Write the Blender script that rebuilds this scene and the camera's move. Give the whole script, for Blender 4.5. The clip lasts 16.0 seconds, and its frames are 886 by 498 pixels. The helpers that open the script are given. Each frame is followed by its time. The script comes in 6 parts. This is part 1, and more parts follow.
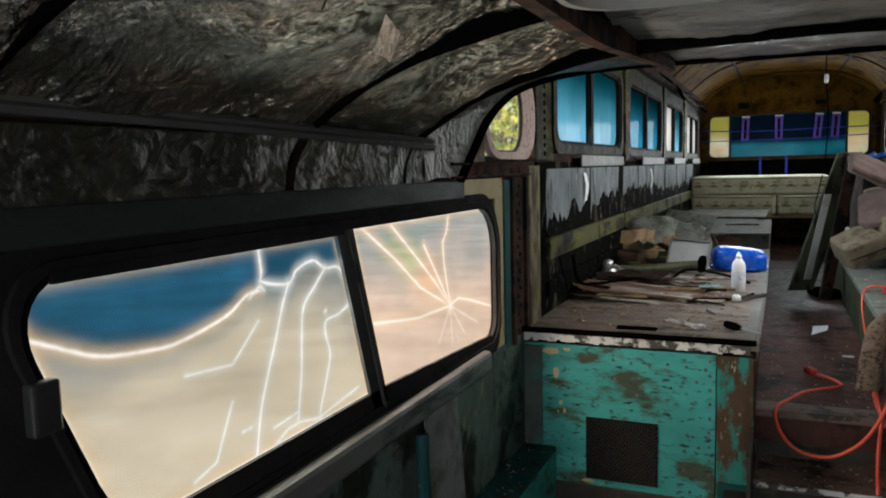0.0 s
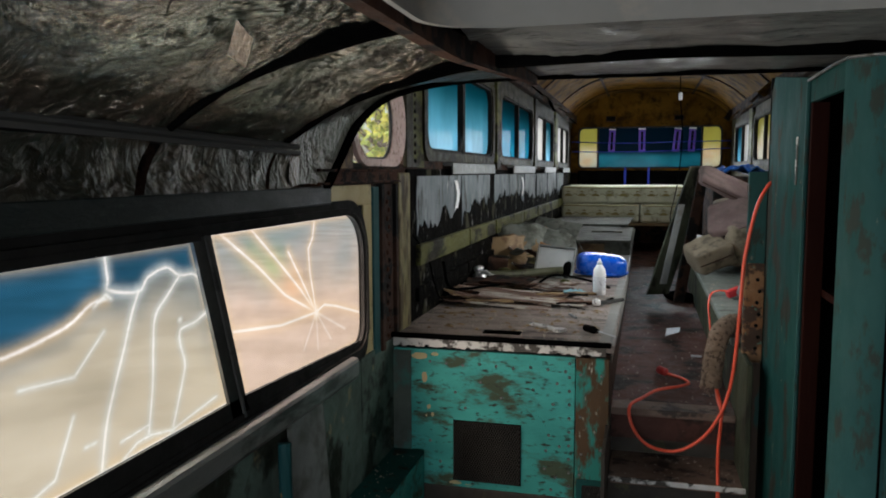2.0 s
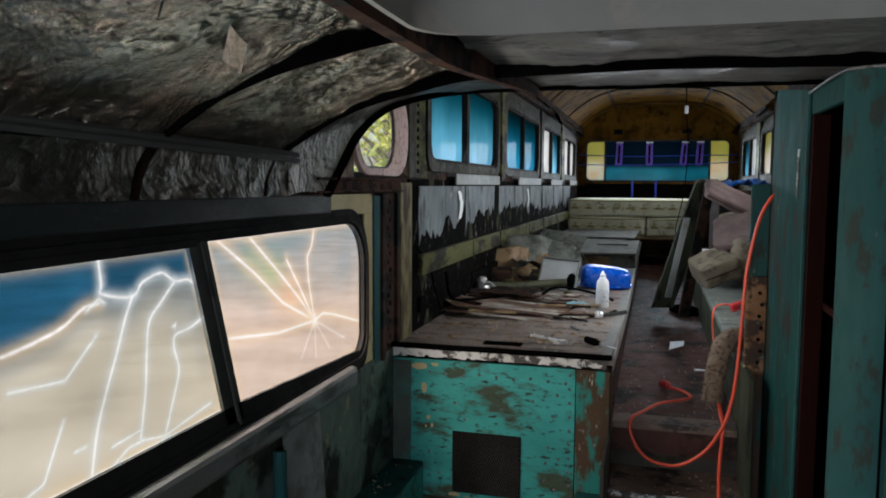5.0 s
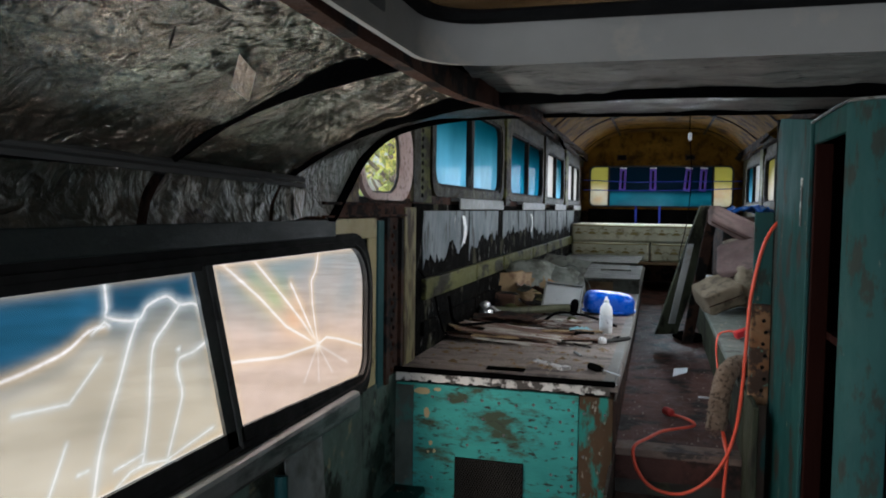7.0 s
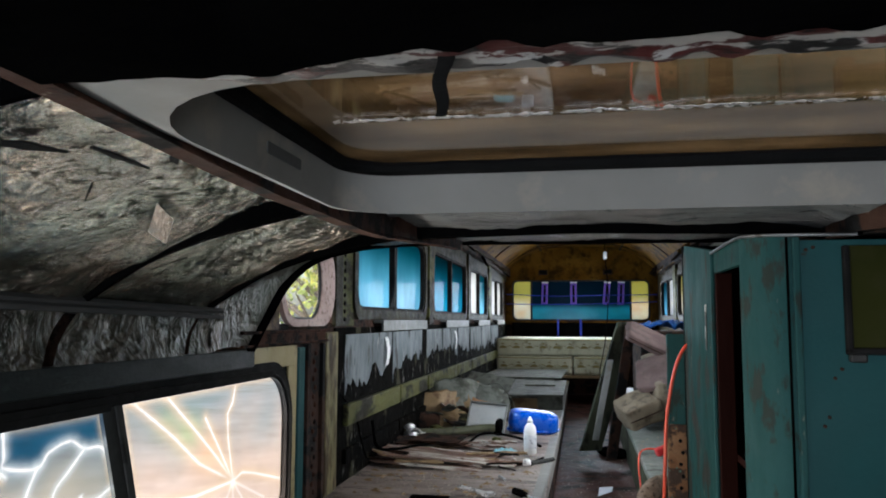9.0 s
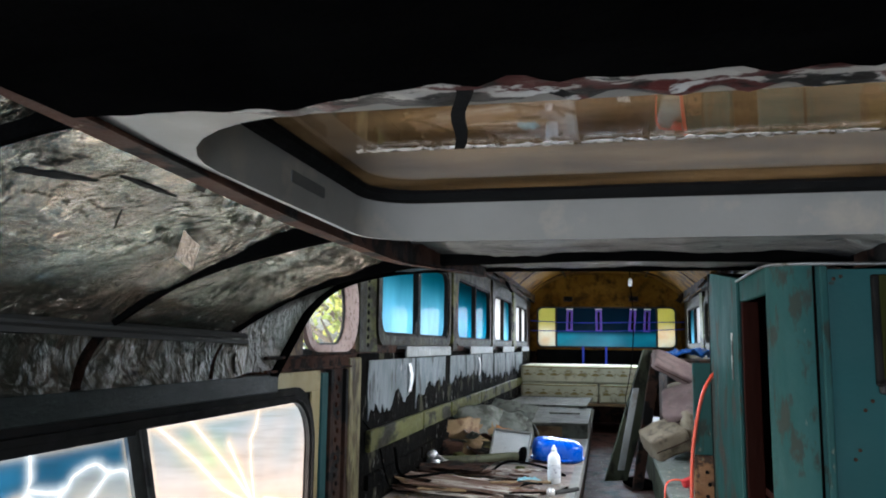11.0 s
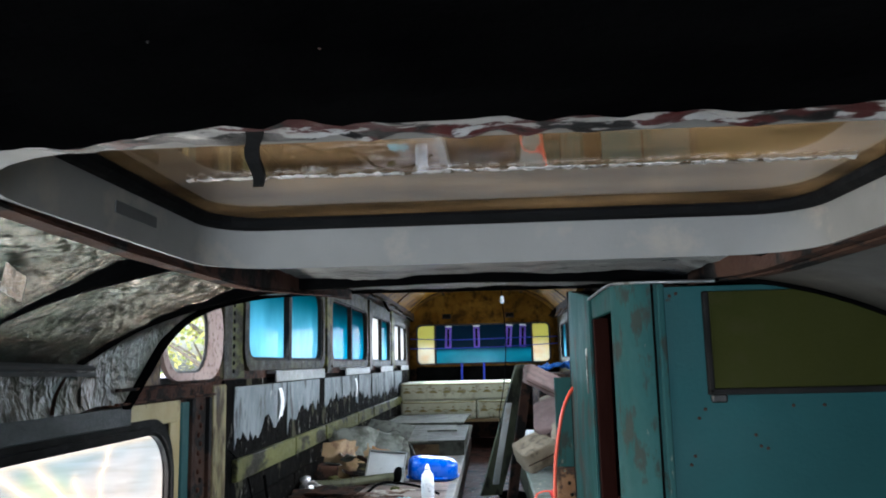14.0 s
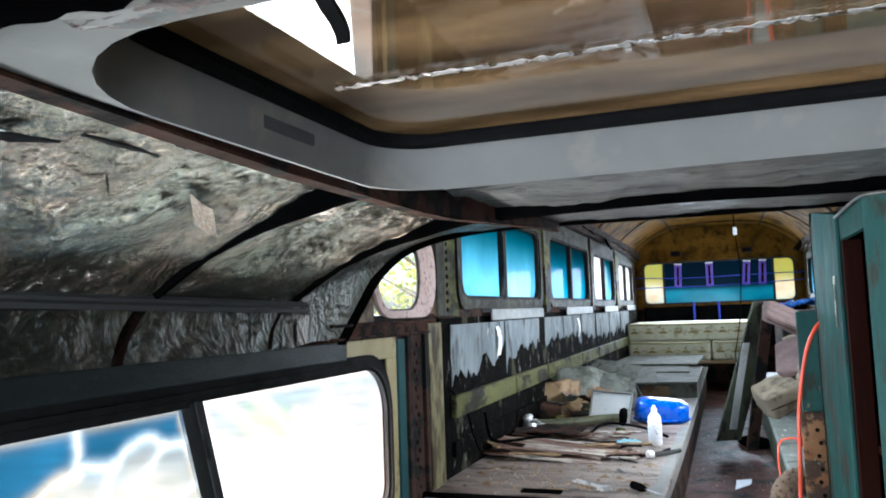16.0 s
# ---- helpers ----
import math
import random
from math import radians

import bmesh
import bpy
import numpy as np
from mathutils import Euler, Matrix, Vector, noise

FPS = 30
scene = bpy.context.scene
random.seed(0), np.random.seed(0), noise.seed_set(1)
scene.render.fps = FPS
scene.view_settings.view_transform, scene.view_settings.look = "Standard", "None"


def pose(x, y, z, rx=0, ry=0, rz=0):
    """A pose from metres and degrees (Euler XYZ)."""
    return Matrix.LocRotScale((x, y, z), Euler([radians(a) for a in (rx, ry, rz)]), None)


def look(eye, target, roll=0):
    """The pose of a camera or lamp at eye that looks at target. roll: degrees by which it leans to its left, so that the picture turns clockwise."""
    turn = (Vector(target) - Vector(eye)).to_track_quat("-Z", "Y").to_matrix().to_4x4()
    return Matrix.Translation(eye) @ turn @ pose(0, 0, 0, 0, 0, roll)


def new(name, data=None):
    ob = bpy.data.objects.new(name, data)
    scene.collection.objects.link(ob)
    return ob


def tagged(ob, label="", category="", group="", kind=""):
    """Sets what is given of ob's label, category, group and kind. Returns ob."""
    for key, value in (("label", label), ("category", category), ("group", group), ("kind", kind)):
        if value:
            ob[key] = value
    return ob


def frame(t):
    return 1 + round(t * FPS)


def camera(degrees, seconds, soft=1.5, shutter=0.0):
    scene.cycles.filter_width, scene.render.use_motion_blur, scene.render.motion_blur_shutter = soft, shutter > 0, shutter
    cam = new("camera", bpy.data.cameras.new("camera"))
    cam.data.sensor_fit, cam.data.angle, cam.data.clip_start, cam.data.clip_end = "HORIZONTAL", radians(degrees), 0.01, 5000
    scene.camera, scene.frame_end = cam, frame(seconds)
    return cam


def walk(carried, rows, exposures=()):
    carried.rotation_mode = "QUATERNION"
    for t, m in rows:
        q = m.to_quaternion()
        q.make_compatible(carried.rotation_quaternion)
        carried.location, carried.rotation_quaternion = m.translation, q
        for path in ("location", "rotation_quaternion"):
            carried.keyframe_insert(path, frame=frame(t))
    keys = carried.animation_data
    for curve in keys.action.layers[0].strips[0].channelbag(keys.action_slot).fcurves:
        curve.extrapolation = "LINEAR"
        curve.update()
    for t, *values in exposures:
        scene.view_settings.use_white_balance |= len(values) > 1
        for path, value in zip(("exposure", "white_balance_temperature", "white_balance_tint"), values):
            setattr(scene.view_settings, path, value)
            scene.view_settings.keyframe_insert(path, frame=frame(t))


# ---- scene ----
cam = camera(60.6, 16.0, soft=1.9)
PATH = [
    (0, (0.035, -0.462, 1.634), (-0.767, 1.358, 1.425), -1.4),
    (0.5, (0.049, -0.457, 1.643), (-0.651, 1.407, 1.453), -1.7),
    (1, (0.065, -0.466, 1.64), (-0.571, 1.417, 1.413), -0.9),
    (1.5, (0.077, -0.467, 1.641), (-0.504, 1.432, 1.405), -0.8),
    (2, (0.083, -0.462, 1.642), (-0.425, 1.462, 1.44), -0.2),
    (2.5, (0.084, -0.455, 1.64), (-0.432, 1.466, 1.436), -0.4),
    (3, (0.091, -0.452, 1.637), (-0.431, 1.468, 1.437), 0.1),
    (3.5, (0.101, -0.451, 1.633), (-0.414, 1.474, 1.457), 0.7),
    (4, (0.105, -0.447, 1.63), (-0.428, 1.472, 1.451), 0.3),
    (6.5, (0.11, -0.46, 1.64), (-0.414, 1.466, 1.512), 0.5),
    (7, (0.109, -0.459, 1.64), (-0.431, 1.463, 1.531), 0.8),
    (7.5, (0.118, -0.465, 1.646), (-0.432, 1.456, 1.571), 0.2),
    (8, (0.122, -0.47, 1.661), (-0.347, 1.474, 1.66), 0.3),
    (8.5, (0.125, -0.478, 1.68), (-0.279, 1.478, 1.783), 0.4),
    (9, (0.134, -0.486, 1.691), (-0.22, 1.474, 1.876), 0.2),
    (9.5, (0.138, -0.489, 1.697), (-0.229, 1.463, 1.932), 0.3),
    (12, (0.141, -0.494, 1.692), (-0.288, 1.443, 1.949), 0.9),
    (12.5, (0.147, -0.497, 1.698), (-0.202, 1.454, 1.967), 0.8),
    (13, (0.163, -0.499, 1.7), (-0.101, 1.464, 1.978), 0.0),
    (13.5, (0.184, -0.498, 1.703), (0.004, 1.473, 1.99), -0.5),
    (14, (0.202, -0.497, 1.705), (0.091, 1.478, 2.002), -1.3),
    (14.5, (0.204, -0.487, 1.704), (0.039, 1.486, 1.992), -2.4),
    (15, (0.201, -0.441, 1.709), (-0.133, 1.507, 2.011), -2.1),
    (15.5, (0.223, -0.41, 1.708), (-0.278, 1.503, 2.003), -1.7),
    (16, (0.237, -0.347, 1.678), (-0.456, 1.521, 1.845), -2.0),
]
walk(cam, [(t, look(eye, target, roll)) for t, eye, target, roll in PATH],
     exposures=[(0, 0.84, 6450, 9), (3.0, 0.78, 6300, 10), (7.5, 0.80, 5950, 10), (9.0, 1.2, 5950, 10), (12.0, 1.68, 5750, 9), (14.5, 1.9, 5650, 8), (15.5, 2.08, 5620, 8), (16.0, 2.14, 5600, 8)])

# ---- light ----
SUN_EL, SUN_AZ = radians(52), radians(200)
world = bpy.data.worlds.new("sky")
scene.world = world
world.use_nodes = True
wn = world.node_tree
sky = wn.nodes.new("ShaderNodeTexSky")
sky.sky_type, sky.sun_disc, sky.sun_elevation, sky.sun_rotation = "NISHITA", False, SUN_EL, SUN_AZ
sky.dust_density = 3.0
wn.links.new(sky.outputs[0], wn.nodes["Background"].inputs[0])
wn.nodes["Background"].inputs[1].default_value = 0.15
sun_data = bpy.data.lights.new("sun", "SUN")
sun_data.energy, sun_data.angle, sun_data.color = 2.1, radians(35), (1.0, 0.95, 0.88)
sun = new("sun", sun_data)
sun.matrix_world = look((-8, -20, 24), (0, 0, 0))


def window_light(name, eye, target, w, h, watts, color=(1, 1, 1), spread=180):
    """Daylight that comes in at one opening."""
    d = bpy.data.lights.new(name, "AREA")
    d.shape, d.size, d.size_y, d.energy, d.color, d.spread = "RECTANGLE", w, h, watts, color, radians(spread)
    o = new(name, d)
    o.matrix_world = look(eye, target)
    return o


window_light("windshield_daylight", (0.14, -1.62, 1.35), (0.14, 3, 0.35), 1.7, 0.6, 7.8, (0.92, 0.97, 1.0), 150)
window_light("lower_window_daylight", (-0.97, 1.15, 1.27), (2, 1.15, 1.1), 1.8, 0.42, 16.5, (0.98, 0.97, 0.95))
for k in range(4):
    window_light("deck_window_daylight", (-0.815, 3.5 + 1.75 * k, 1.95), (2, 3.5 + 1.75 * k, 1.2), 1.4, 0.4, (7.6, 2.6, 2.2, 2.2)[k], (0.88, 0.97, 1.0), 110)
    window_light("deck_window_daylight", (1.095, 3.5 + 1.75 * k, 1.95), (-2, 3.5 + 1.75 * k, 1.2), 1.4, 0.4, (6.8, 2.8, 2.4, 2.4)[k], (1.0, 0.98, 0.95), 110)
window_light("rear_window_daylight", (0.14, 9.62, 1.95), (0.14, 5, 0.8), 1.7, 0.48, 6, (0.9, 0.97, 1.0), 110)

# ---- materials ----


def nodes_of(name):
    m = bpy.data.materials.new(name)
    m.use_nodes = True
    return m, m.node_tree, m.node_tree.nodes["Principled BSDF"]


def surf(name, c1, c2, rough=0.6, metal=0.0, scale=5.0, stretch=(1, 1, 1), c3=None, wear=0.62, wscale=14.0,
         c4=None, wear4=0.66, w4scale=40.0, bump=0.25, bscale=90.0, spec=0.5, soft=0.06):
    """A worn surface: two broad tones, up to two sorts of patches, fine relief."""
    m, t, b = nodes_of(name)
    n, l = t.nodes, t.links
    co = n.new("ShaderNodeTexCoord")
    mp = n.new("ShaderNodeMapping")
    mp.inputs["Scale"].default_value = stretch
    l.new(co.outputs["Object"], mp.inputs[0])

    def noise_fac(sc, lo, hi, off):
        t1 = n.new("ShaderNodeTexNoise")
        t1.inputs["Scale"].default_value, t1.inputs["Detail"].default_value = sc, 7
        t1.inputs["Roughness"].default_value = 0.62
        a = n.new("ShaderNodeVectorMath")
        a.inputs[1].default_value = (off, off * 1.7, -off)
        l.new(mp.outputs[0], a.inputs[0])
        l.new(a.outputs[0], t1.inputs[0])
        r = n.new("ShaderNodeMapRange")
        r.inputs[1].default_value, r.inputs[2].default_value = lo, hi
        l.new(t1.outputs[0], r.inputs[0])
        return r.outputs[0]

    def blend(fac, a, col):
        x = n.new("ShaderNodeMix")
        x.data_type = "RGBA"
        l.new(fac, x.inputs[0])
        if isinstance(a, tuple):
            x.inputs[6].default_value = (*a, 1)
        else:
            l.new(a, x.inputs[6])
        x.inputs[7].default_value = (*col, 1)
        return x.outputs[2]

    out = blend(noise_fac(scale, 0.35, 0.65, 0.0), c1, c2)
    if c3:
        out = blend(noise_fac(wscale, wear - soft / 2, wear + soft / 2, 7.3), out, c3)
    if c4:
        out = blend(noise_fac(w4scale, wear4 - soft / 2, wear4 + soft / 2, 19.1), out, c4)
    l.new(out, b.inputs["Base Color"])
    rr = n.new("ShaderNodeMapRange")
    rr.inputs[3].default_value, rr.inputs[4].default_value = max(0.05, rough - 0.15), min(1, rough + 0.15)
    l.new(noise_fac(scale * 4, 0.3, 0.7, 3.0), rr.inputs[0])
    l.new(rr.outputs[0], b.inputs["Roughness"])
    b.inputs["Metallic"].default_value = metal
    b.inputs["Specular IOR Level"].default_value = spec
    bp = n.new("ShaderNodeBump")
    bp.inputs["Strength"].default_value, bp.inputs["Distance"].default_value = bump, 0.01
    l.new(noise_fac(bscale, 0, 1, 1.0), bp.inputs["Height"])
    l.new(bp.outputs[0], b.inputs["Normal"])
    return m


def foil_material(name="foil_insulation", run=(0.6, 1.25, 0.9), depth=0.022, rough=0.22, shade=1.0):
    m, t, b = nodes_of(name)
    n, l = t.nodes, t.links
    co = n.new("ShaderNodeTexCoord")

    def mapped(scale):
        mp = n.new("ShaderNodeMapping")
        mp.inputs["Scale"].default_value = scale
        l.new(co.outputs["Object"], mp.inputs[0])
        return mp.outputs[0]

    def warped(vec, sc, amount):
        wob = n.new("ShaderNodeTexNoise")
        wob.inputs["Scale"].default_value, wob.inputs["Detail"].default_value = sc, 4
        add = n.new("ShaderNodeVectorMath")
        add.operation = "MULTIPLY_ADD"
        add.inputs[1].default_value = (amount, amount, amount)
        l.new(vec, wob.inputs[0])
        l.new(wob.outputs[1], add.inputs[0])
        l.new(vec, add.inputs[2])
        return add.outputs[0]

    def summed(items):
        out = None
        for sock, k in items:
            a = n.new("ShaderNodeMath")
            a.operation = "MULTIPLY_ADD"
            a.inputs[1].default_value = k
            l.new(sock, a.inputs[0])
            if out is not None:
                l.new(out, a.inputs[2])
            else:
                a.inputs[2].default_value = 0
            out = a.outputs[0]
        return out

    def facets(vec, sc):
        v = n.new("ShaderNodeTexVoronoi")
        v.feature, v.inputs["Scale"].default_value = "F1", sc
        l.new(vec, v.inputs[0])
        return v.outputs[0]

    def grain(vec, sc, detail=5, rough=0.6):
        g = n.new("ShaderNodeTexNoise")
        g.inputs["Scale"].default_value, g.inputs["Detail"].default_value, g.inputs["Roughness"].default_value = sc, detail, rough
        l.new(vec, g.inputs[0])
        return g.outputs[0]

    base = warped(mapped((1.0, 0.8, 1.0)), 4, 0.35)
    crimp = warped(mapped(run), 3, 0.45)
    h = summed(((facets(base, 6), 1.0), (facets(crimp, 17), 0.85), (facets(crimp, 44), 0.50), (grain(crimp, 75, 3), 0.50), (grain(base, 160, 3), 0.10)))
    bp = n.new("ShaderNodeBump")
    bp.inputs["Strength"].default_value, bp.inputs["Distance"].default_value = 1.0, depth
    l.new(h, bp.inputs["Height"])
    l.new(bp.outputs[0], b.inputs["Normal"])
    # pale warm end of the ramp paints the window's sheen into the foil
    r = n.new("ShaderNodeValToRGB")
    e = r.color_ramp.elements
    e[0].position, e[0].color = 0.32, (0.125, 0.12, 0.098, 1)
    e[1].position, e[1].color = 0.66, (0.46, 0.37, 0.29, 1)
    mid = e.new(0.5)
    mid.color = (0.235, 0.225, 0.185, 1)
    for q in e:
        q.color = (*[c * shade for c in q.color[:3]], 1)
    l.new(grain(base, 5, 9, 0.68), r.inputs[0])
    spots = n.new("ShaderNodeMapRange")
    spots.inputs[1].default_value, spots.inputs[2].default_value = 0.69, 0.73
    l.new(grain(base, 42, 4), spots.inputs[0])
    x = n.new("ShaderNodeMix")
    x.data_type = "RGBA"
    x.inputs[7].default_value = (0.012, 0.011, 0.010, 1)
    l.new(spots.outputs[0], x.inputs[0])
    tone = n.new("ShaderNodeMapRange")
    tone.inputs[1].default_value, tone.inputs[2].default_value = 0.50, 0.62
    l.new(grain(crimp, 3.4, 5), tone.inputs[0])
    hue = n.new("ShaderNodeMix")
    hue.data_type = "RGBA"
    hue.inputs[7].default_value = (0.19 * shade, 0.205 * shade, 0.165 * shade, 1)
    l.new(tone.outputs[0], hue.inputs[0])
    l.new(r.outputs[0], hue.inputs[6])
    l.new(hue.outputs[2], x.inputs[6])
    l.new(x.outputs[2], b.inputs["Base Color"])
    b.inputs["Metallic"].default_value, b.inputs["Roughness"].default_value = 0.82, rough
    return m


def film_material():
    """Tinted film on glass; the tint, with painted glow, is stored point by point on the pane."""
    m, t, b = nodes_of("tinted_film_with_glow")
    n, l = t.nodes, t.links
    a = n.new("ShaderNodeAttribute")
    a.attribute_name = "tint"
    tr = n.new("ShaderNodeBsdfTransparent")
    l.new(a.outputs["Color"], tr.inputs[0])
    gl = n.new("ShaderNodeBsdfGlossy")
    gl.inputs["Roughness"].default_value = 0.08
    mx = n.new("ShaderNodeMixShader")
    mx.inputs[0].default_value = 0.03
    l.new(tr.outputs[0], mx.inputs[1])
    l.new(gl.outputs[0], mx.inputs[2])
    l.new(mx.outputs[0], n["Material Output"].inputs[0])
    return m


def tint_glass(name, c1, c2, scale=3.0, stretch=(1, 1, 0.2), milky=0.94):
    m, t, b = nodes_of(name)
    n, l = t.nodes, t.links
    co = n.new("ShaderNodeTexCoord")
    mp = n.new("ShaderNodeMapping")
    mp.inputs["Scale"].default_value = stretch
    l.new(co.outputs["Object"], mp.inputs[0])
    z = n.new("ShaderNodeTexNoise")
    z.inputs["Scale"].default_value, z.inputs["Detail"].default_value = scale, 5
    l.new(mp.outputs[0], z.inputs[0])
    r = n.new("ShaderNodeMapRange")
    r.inputs[1].default_value, r.inputs[2].default_value = 0.35, 0.68
    l.new(z.outputs[0], r.inputs[0])
    x = n.new("ShaderNodeMix")
    x.data_type = "RGBA"
    x.inputs[6].default_value, x.inputs[7].default_value = (*c1, 1), (*c2, 1)
    l.new(r.outputs[0], x.inputs[0])
    tr = n.new("ShaderNodeBsdfTransparent")
    tl = n.new("ShaderNodeBsdfTranslucent")
    gl = n.new("ShaderNodeBsdfGlossy")
    gl.inputs["Roughness"].default_value = 0.1
    l.new(x.outputs[2], tr.inputs[0])
    l.new(x.outputs[2], tl.inputs[0])
    m1, m2 = n.new("ShaderNodeMixShader"), n.new("ShaderNodeMixShader")
    m1.inputs[0].default_value, m2.inputs[0].default_value = milky, 0.03
    l.new(tr.outputs[0], m1.inputs[1])
    l.new(tl.outputs[0], m1.inputs[2])
    l.new(m1.outputs[0], m2.inputs[1])
    l.new(gl.outputs[0], m2.inputs[2])
    l.new(m2.outputs[0], n["Material Output"].inputs[0])
    return m


def faded_film(name, low, high, z0, z1, milky=0.94, scale=2.2, stretch=(1, 1, 1.6)):
    """Window film that fades from one tint at height z0 to another at z1."""
    m = tint_glass(name, low, tuple(min(1, c * 1.5) for c in low), scale, stretch, milky)
    n, l = m.node_tree.nodes, m.node_tree.links
    co = n.new("ShaderNodeTexCoord")
    sp = n.new("ShaderNodeSeparateXYZ")
    l.new(co.outputs["Object"], sp.inputs[0])
    r = n.new("ShaderNodeMapRange")
    r.interpolation_type = "SMOOTHSTEP"
    r.inputs[1].default_value, r.inputs[2].default_value = z0, z1
    l.new(sp.outputs[2], r.inputs[0])
    old = next(q for q in n if q.bl_idname == "ShaderNodeMix")
    x = n.new("ShaderNodeMix")
    x.data_type = "RGBA"
    x.inputs[7].default_value = (*high, 1)
    l.new(r.outputs[0], x.inputs[0])
    targets = [k.to_socket for k in l if k.from_node == old]
    l.new(old.outputs[2], x.inputs[6])
    for t in targets:
        l.new(x.outputs[2], t)
    return m


FOIL = foil_material()
# flap foil: the brightness of facing the window is put into its colour
FOILFLAP = surf("window_lit_foil", (0.24, 0.185, 0.14), (0.36, 0.28, 0.22), 0.42, 0.6, scale=14, c3=(0.30, 0.27, 0.24), wear=0.6, wscale=30, bump=0.6, bscale=70)
# same foil for strips and step, its colours scaled to 0.40
FOILWALL = foil_material("darker_foil_strip", (1.0, 0.85, 1.0), 0.011, 0.36, 0.40)
FILM = film_material()
MILK = tint_glass("clear_dusty_glass", (0.75, 0.75, 0.70), (0.98, 0.96, 0.92), 6, (1, 1, 0.2), 0.5)
CLEAR = tint_glass("clear_glass", (0.95, 0.93, 0.86), (1.0, 0.99, 0.97), 6, (1, 1, 1), 0.03)
YELG = faded_film("yellowed_glass", (0.98, 0.80, 0.58), (0.64, 0.60, 0.26), 1.86, 2.05, 0.45, 8, (1, 1, 1))
SKYF = faded_film("sky_blue_window_film", (0.29, 0.52, 0.60), (0.035, 0.20, 0.23), 1.76, 2.13, 0.97, 4.0, (1, 1, 0.6))
DEEPF = faded_film("teal_window_film", (0.09, 0.36, 0.45), (0.02, 0.12, 0.14), 1.78, 2.14, 0.96)
NAVYF = faded_film("navy_rear_window_film", (0.09, 0.32, 0.36), (0.022, 0.075, 0.11), 1.82, 1.92, 0.95)
# grimy olive paint, darkened to hold the window wall's weak light
WINFRAME = surf("grimy_underlit_olive", (0.016, 0.014, 0.008), (0.042, 0.037, 0.020), 0.6, c3=(0.008, 0.007, 0.005), wear=0.54, wscale=9, c4=(0.15, 0.13, 0.08), wear4=0.70, w4scale=24, soft=0.12, spec=0.08)
FRAMEBK = surf("black_window_rubber", (0.008, 0.008, 0.008), (0.02, 0.019, 0.018), 0.85, bump=0.15, spec=0.15)
LOWGREEN = surf("grimy_dark_green_paint", (0.070, 0.088, 0.075), (0.115, 0.165, 0.14), 0.5, c3=(0.022, 0.024, 0.018), wear=0.53, wscale=6, c4=(0.26, 0.22, 0.13), wear4=0.66, w4scale=11, soft=0.08, spec=0.15)
RUBBER = surf("black_rubber", (0.012, 0.012, 0.012), (0.03, 0.03, 0.028), 0.55, bump=0.15)
TAR = surf("black_tar", (0.002, 0.002, 0.002), (0.005, 0.0045, 0.004), 0.9, c3=(0.13, 0.13, 0.12), wear=0.645, wscale=19, stretch=(1, 1, 0.6), c4=(0.045, 0.044, 0.03), wear4=0.60, w4scale=7, bump=0.4, bscale=60, spec=0.02)
# near-black of black parts; on the ceiling it also holds unlit darkness
NEARBLACK = surf("near_black_matte", (0.0012, 0.0012, 0.0014), (0.0035, 0.0035, 0.0035), 0.95, c3=(0.05, 0.05, 0.05), wear=0.80, wscale=60, spec=0.0)
TEAL = surf("worn_teal_paint", (0.040, 0.265, 0.235), (0.065, 0.39, 0.35), 0.55, spec=0.25, scale=5, stretch=(0.7, 1, 1.7),
            c3=(0.055, 0.075, 0.045), wear=0.56, wscale=7.5, c4=(0.028, 0.032, 0.022), wear4=0.61, w4scale=30, soft=0.10, bump=0.35)
TEALRUST = surf("rusted_teal_paint", (0.048, 0.030, 0.016), (0.085, 0.052, 0.028), 0.75, spec=0.2, c3=(0.03, 0.22, 0.185), wear=0.55, wscale=11, stretch=(1.4, 1, 0.6),
                c4=(0.40, 0.40, 0.34), wear4=0.68, w4scale=36, soft=0.10)
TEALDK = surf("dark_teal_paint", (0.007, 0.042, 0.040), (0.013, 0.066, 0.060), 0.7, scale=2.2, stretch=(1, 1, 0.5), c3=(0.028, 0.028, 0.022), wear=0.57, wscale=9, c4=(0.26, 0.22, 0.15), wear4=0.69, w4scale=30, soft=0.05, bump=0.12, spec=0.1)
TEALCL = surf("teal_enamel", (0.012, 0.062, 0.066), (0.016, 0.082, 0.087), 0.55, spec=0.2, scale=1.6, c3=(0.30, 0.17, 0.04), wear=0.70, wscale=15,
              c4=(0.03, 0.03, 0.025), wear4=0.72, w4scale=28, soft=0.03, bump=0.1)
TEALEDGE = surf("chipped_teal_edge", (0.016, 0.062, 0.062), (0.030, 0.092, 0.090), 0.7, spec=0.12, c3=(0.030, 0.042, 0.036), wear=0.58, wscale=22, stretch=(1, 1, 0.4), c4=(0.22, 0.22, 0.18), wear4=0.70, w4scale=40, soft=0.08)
RUST = surf("rusty_steel", (0.046, 0.021, 0.014), (0.085, 0.040, 0.026), 0.85, spec=0.1, c3=(0.014, 0.010, 0.009), wear=0.52, wscale=12, c4=(0.20, 0.15, 0.11), wear4=0.70, w4scale=30, bump=0.5)
RUSTDK = surf("dark_rusty_steel", (0.030, 0.016, 0.012), (0.062, 0.032, 0.021), 0.85, spec=0.15, c3=(0.008, 0.008, 0.008), wear=0.52, wscale=9, bump=0.4)
RUSTC = surf("rust_stained_cream_paint", (0.16, 0.10, 0.04), (0.30, 0.21, 0.09), 0.7, c3=(0.05, 0.025, 0.014), wear=0.54, wscale=12, c4=(0.02, 0.014, 0.01), wear4=0.62, w4scale=20, soft=0.12)
